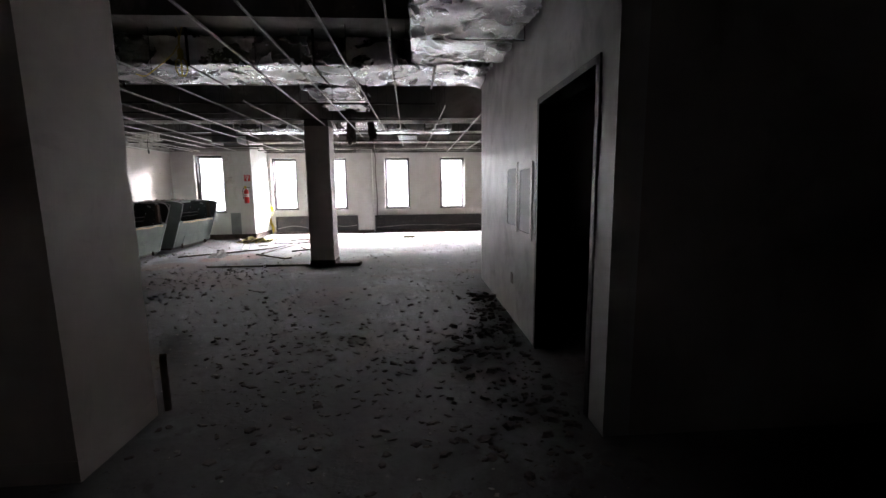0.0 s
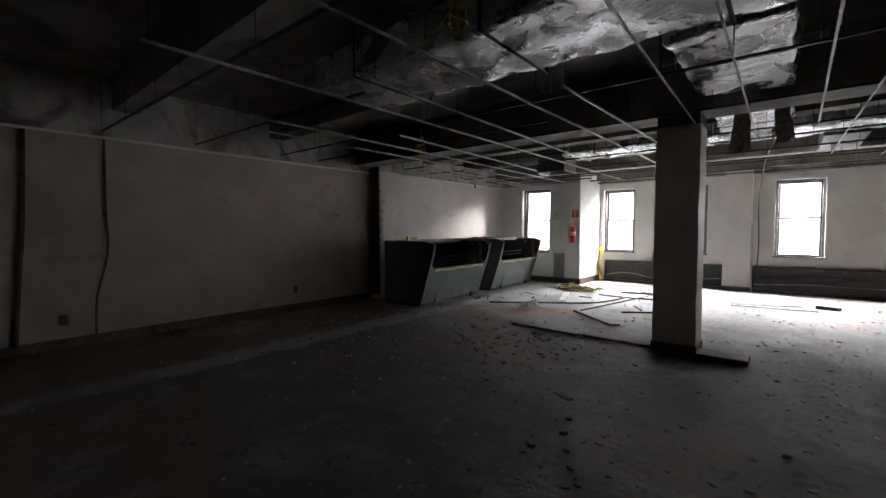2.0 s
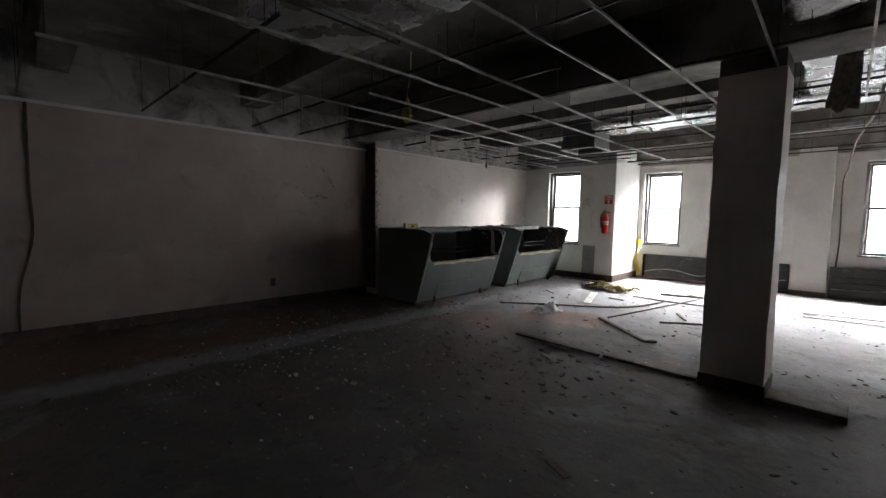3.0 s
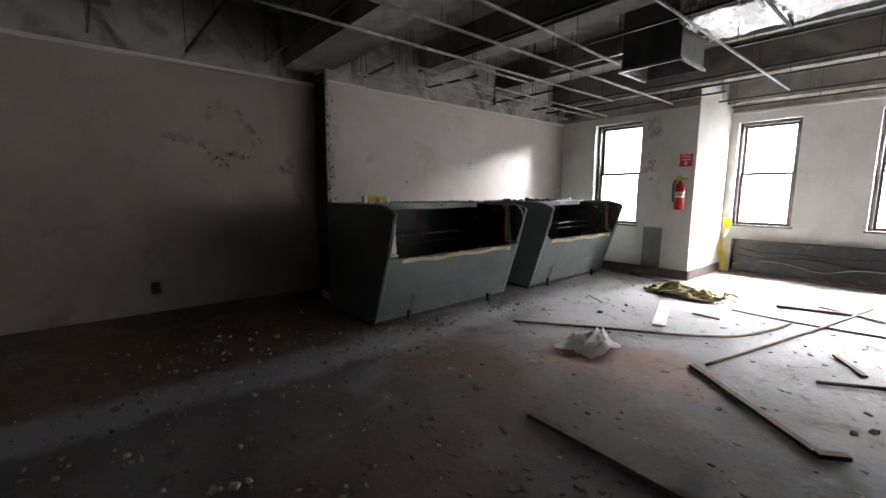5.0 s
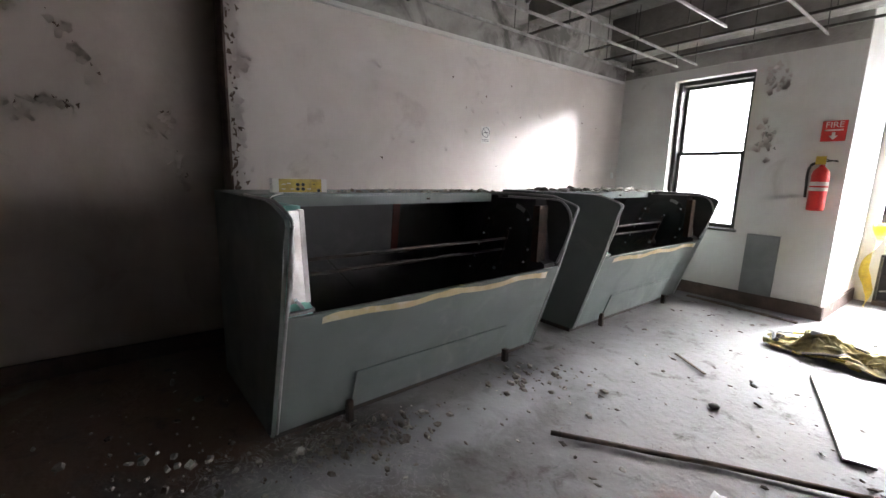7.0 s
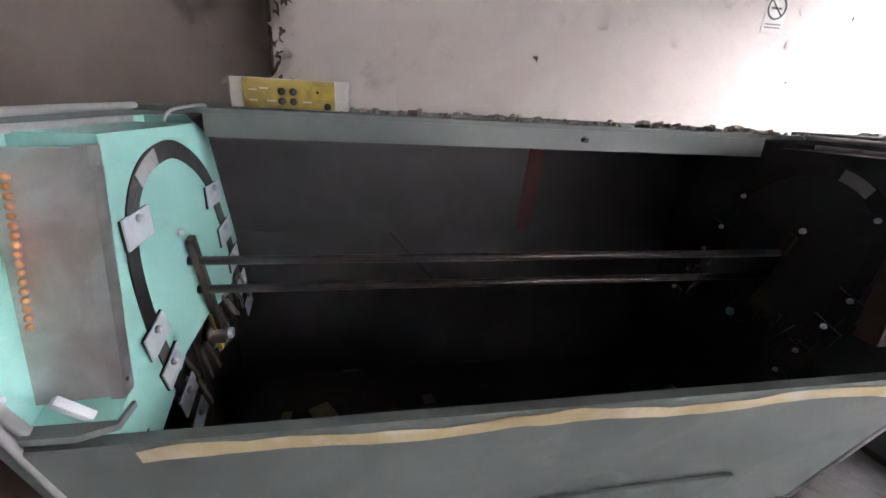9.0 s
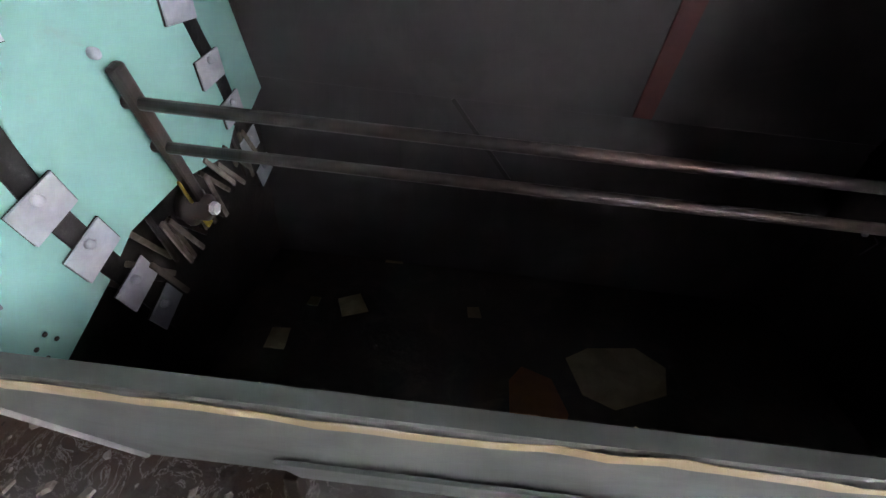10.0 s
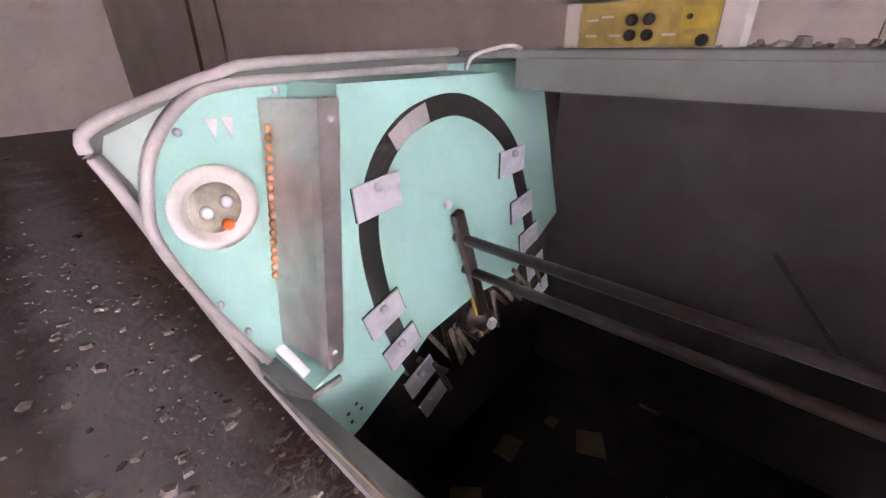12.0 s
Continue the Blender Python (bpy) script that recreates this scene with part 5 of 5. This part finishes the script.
bmw = tube(smooth_line([(-1.9, 2.55, TOP), (-2.0, 3.86, 3.15), (-2.35, 3.9, 2.76), (-2.5, 3.9, 2.75)], 5), 0.005, 6)
solid("loose_cord", bmw, YELLOW, "loose yellow cord looped over the grid", "cord")


# ---- things lying on the floor ----
def lying(name, pts, r, mat, label, cat, flat=1.0):
    return solid(name, tube(smooth_line(pts, 5), r, 8, flat), mat, label, cat, smooth=True)


lying("floor_pipe", [(-5.03, 8.87, 0.014), (-4.3, 9.4, 0.014), (-3.7, 9.8, 0.014), (-3.33, 10.17, 0.014), (-3.15, 10.7, 0.014), (-3.07, 11.13, 0.014)], 0.014, RUST, "bent rusty conduit lying on the floor", "pipe")
lying("floor_pipe", [(-3.26, 9.2, 0.013), (-3.0, 10.4, 0.013), (-2.75, 11.6, 0.013), (-2.56, 12.69, 0.013)], 0.013, RUST, "long grey conduit lying on the floor", "pipe")
lying("floor_rod", [(-3.65, 11.27, 0.012), (-3.1, 11.22, 0.012), (-2.37, 11.29, 0.012)], 0.012, GRID_B, "black rod lying on the floor", "rod")
lying("floor_rod", [(-2.62, 9.47, 0.015), (-2.28, 9.71, 0.015), (-1.9, 9.95, 0.015)], 0.015, GRID_B, "short black rod lying on the floor", "rod")


def bar(name, a, b, w, h, mat, label, cat, bevel=0.004):
    a, b = Vector((*a, 0)), Vector((*b, 0))
    d = b - a
    m = Matrix.Translation(a) @ Matrix.Rotation(math.atan2(d.y, d.x), 4, "Z")
    return solid(name, turned(boxm(0, d.length, -w / 2, w / 2, 0.002, h, bevel), m), mat, label, cat)


bar("steel_angle", (-3.33, 9.08), (-2.46, 8.34), 0.05, 0.028, RUST, "grey steel angle lying on the floor", "angle bar")
bar("steel_angle_hook", (-2.46, 8.32), (-2.34, 8.42), 0.05, 0.03, RUST, "bent end of the steel angle", "angle bar")
bar("timber_plate", (-3.7, 7.46), (-2.6, 7.42), 0.05, 0.03, WOOD, "dark timber sole plate along the old partition", "timber")
bar("timber_plate", (-2.55, 7.44), (-1.67, 7.42), 0.06, 0.035, WOOD, "dark timber sole plate beside the column", "timber")
bar("timber_kerb", (-1.15, 7.40), (-0.66, 7.40), 0.3, 0.07, WOOD, "low broken kerb remnant beside the column", "kerb", 0.012)
bar("white_sheet_strip", (-4.33, 11.07), (-3.96, 9.96), 0.13, 0.02, SHEET_W, "bent white sheet strip lying on the floor", "strip")
bar("white_strip", (-1.22, 11.92), (-0.1, 12.2), 0.06, 0.02, SHEET_W, "pale strip lying near the windows", "strip")
bar("white_strip", (-1.2, 11.6), (0.1, 11.75), 0.05, 0.02, SHEET_W, "pale strip lying near the windows", "strip")
bar("dark_lath", (-2.62, 10.3), (-2.4, 9.9), 0.04, 0.02, WOOD, "short dark lath on the floor", "lath")
bar("dark_lath", (-3.9, 10.75), (-3.62, 10.72), 0.035, 0.02, WOOD, "short dark lath on the floor", "lath")
bar("dark_lath", (-3.35, 11.9), (-2.7, 12.1), 0.05, 0.03, WOOD, "short dark lath on the floor", "lath")
bar("dark_lath", (-3.0, 12.3), (-2.2, 11.9), 0.04, 0.02, WOOD, "short dark lath on the floor", "lath")
bar("dark_lath", (0.1, 12.25), (0.4, 12.1), 0.12, 0.06, WOOD, "small dark block on the floor", "block")
bar("dark_lath", (-5.9, 12.55), (-4.8, 12.45), 0.05, 0.02, WOOD, "thin lath lying along the wall", "lath")
bar("dark_lath", (-1.98, 5.3), (-1.8, 5.22), 0.06, 0.01, WOOD, "flat dark board scrap on the floor", "board")
bar("dark_lath", (-5.15, 10.6), (-4.85, 10.4), 0.02, 0.012, WOOD, "thin dark stick on the floor", "stick")
solid("rubber_knob", turned(lathe([(0.012, 0), (0.03, 0.004), (0.033, 0.016), (0.018, 0.028)], 14), pose(-4.62, 9.95, 0.0)), BLACK, "black rubber lump on the floor", "lump", smooth=True)
solid("standing_pipe", tube([(-1.27, 1.82, 0), (-1.27, 1.82, 0.36), (-1.27, 1.83, 0.4)], 0.022, 12), RUST, "short rusty red pipe stub beside the column", "pipe", smooth=True)


def crumpled(name, x, y, w, d, h, mat, label, cat, seed, n=34, rough=1.0):
    bm = bmesh.new()
    bmesh.ops.create_grid(bm, x_segments=n, y_segments=n, size=0.5)
    for v in bm.verts:
        u, t = v.co.x, v.co.y
        r = math.hypot(u, t) * 2
        edge = 1 + 0.35 * noise.noise((math.atan2(t, u) * 1.6, seed, 0))
        k = max(0, 1 - min(1, r / 1.15) ** 2)
        z = h * (0.15 + k * (0.55 + 0.8 * noise.noise((u * 3.5, t * 3.5, seed)) * rough)) + h * 0.45 * rough * abs(noise.noise((u * 9, t * 9, seed + 3))) * (0.3 + k)
        v.co = Vector((x + u * w * edge, y + t * d * edge, max(0.003, z)))
    bmesh.ops.solidify(bm, geom=bm.faces[:], thickness=0.002)
    return solid(name, bm, mat, label, cat, smooth=True)


crumpled("plastic_bag", -4.1, 8.83, 0.40, 0.55, 0.14, FILM, "crumpled clear plastic bag on the floor", "bag", 4.0)
heap = crumpled("rag", -4.35, 11.65, 0.85, 0.5, 0.13, RAG, "heap of olive rags and rope on the floor", "rags", 8.0, 46, 1.5)
rng = random.Random(77)
for i in range(26):
    x, y = -4.35 + rng.gauss(0, 0.26), 11.65 + rng.gauss(0, 0.13)
    a, z = rng.random() * 6.28, 0.02 + 0.06 * rng.random()
    pts = [(x + math.cos(a) * d + rng.uniform(-0.03, 0.03), y + math.sin(a) * d + rng.uniform(-0.03, 0.03), max(0.012, z + rng.uniform(-0.03, 0.05))) for d in (-0.14, -0.05, 0.05, 0.14)]
    part("rope_end", tube(smooth_line(pts, 4), rng.uniform(0.008, 0.02), 7, 0.7), (RAG, YELLOW, DARKCHIPS, RAG, GREY_SHEET)[i % 5], heap, "frayed rope end" if i % 5 else "olive rag strip")
solid("rag_ball", turned(lathe([(0.02, 0), (0.05, 0.02), (0.06, 0.05), (0.045, 0.09), (0.01, 0.1)], 12), pose(-4.5, 11.7, 0.08)), GREY_SHEET, "grey ball on the rag heap", "ball", smooth=True)


def caution_tape(x, y):
    bm = bmesh.new()
    rows = []
    for i in range(25):
        t = i / 24
        z = 0.98 * (1 - t) + 0.01
        w = 0.05 + 0.03 * noise.noise((t * 6, 1, 0))
        for s in (-1, 1):
            rows.append(bm.verts.new((x + s * w * math.cos(t * 5) + 0.04 * math.sin(t * 9), y + s * w * math.sin(t * 5) - 0.06 * t, z)))
    for i in range(24):
        bm.faces.new((rows[2 * i], rows[2 * i + 1], rows[2 * i + 3], rows[2 * i + 2]))
    bmesh.ops.solidify(bm, geom=bm.faces[:], thickness=0.004)
    return solid("caution_tape", bm, YELLOW, "twisted yellow plastic tape hanging by the pier", "tape", smooth=True)


caution_tape(-4.55, 13.95)
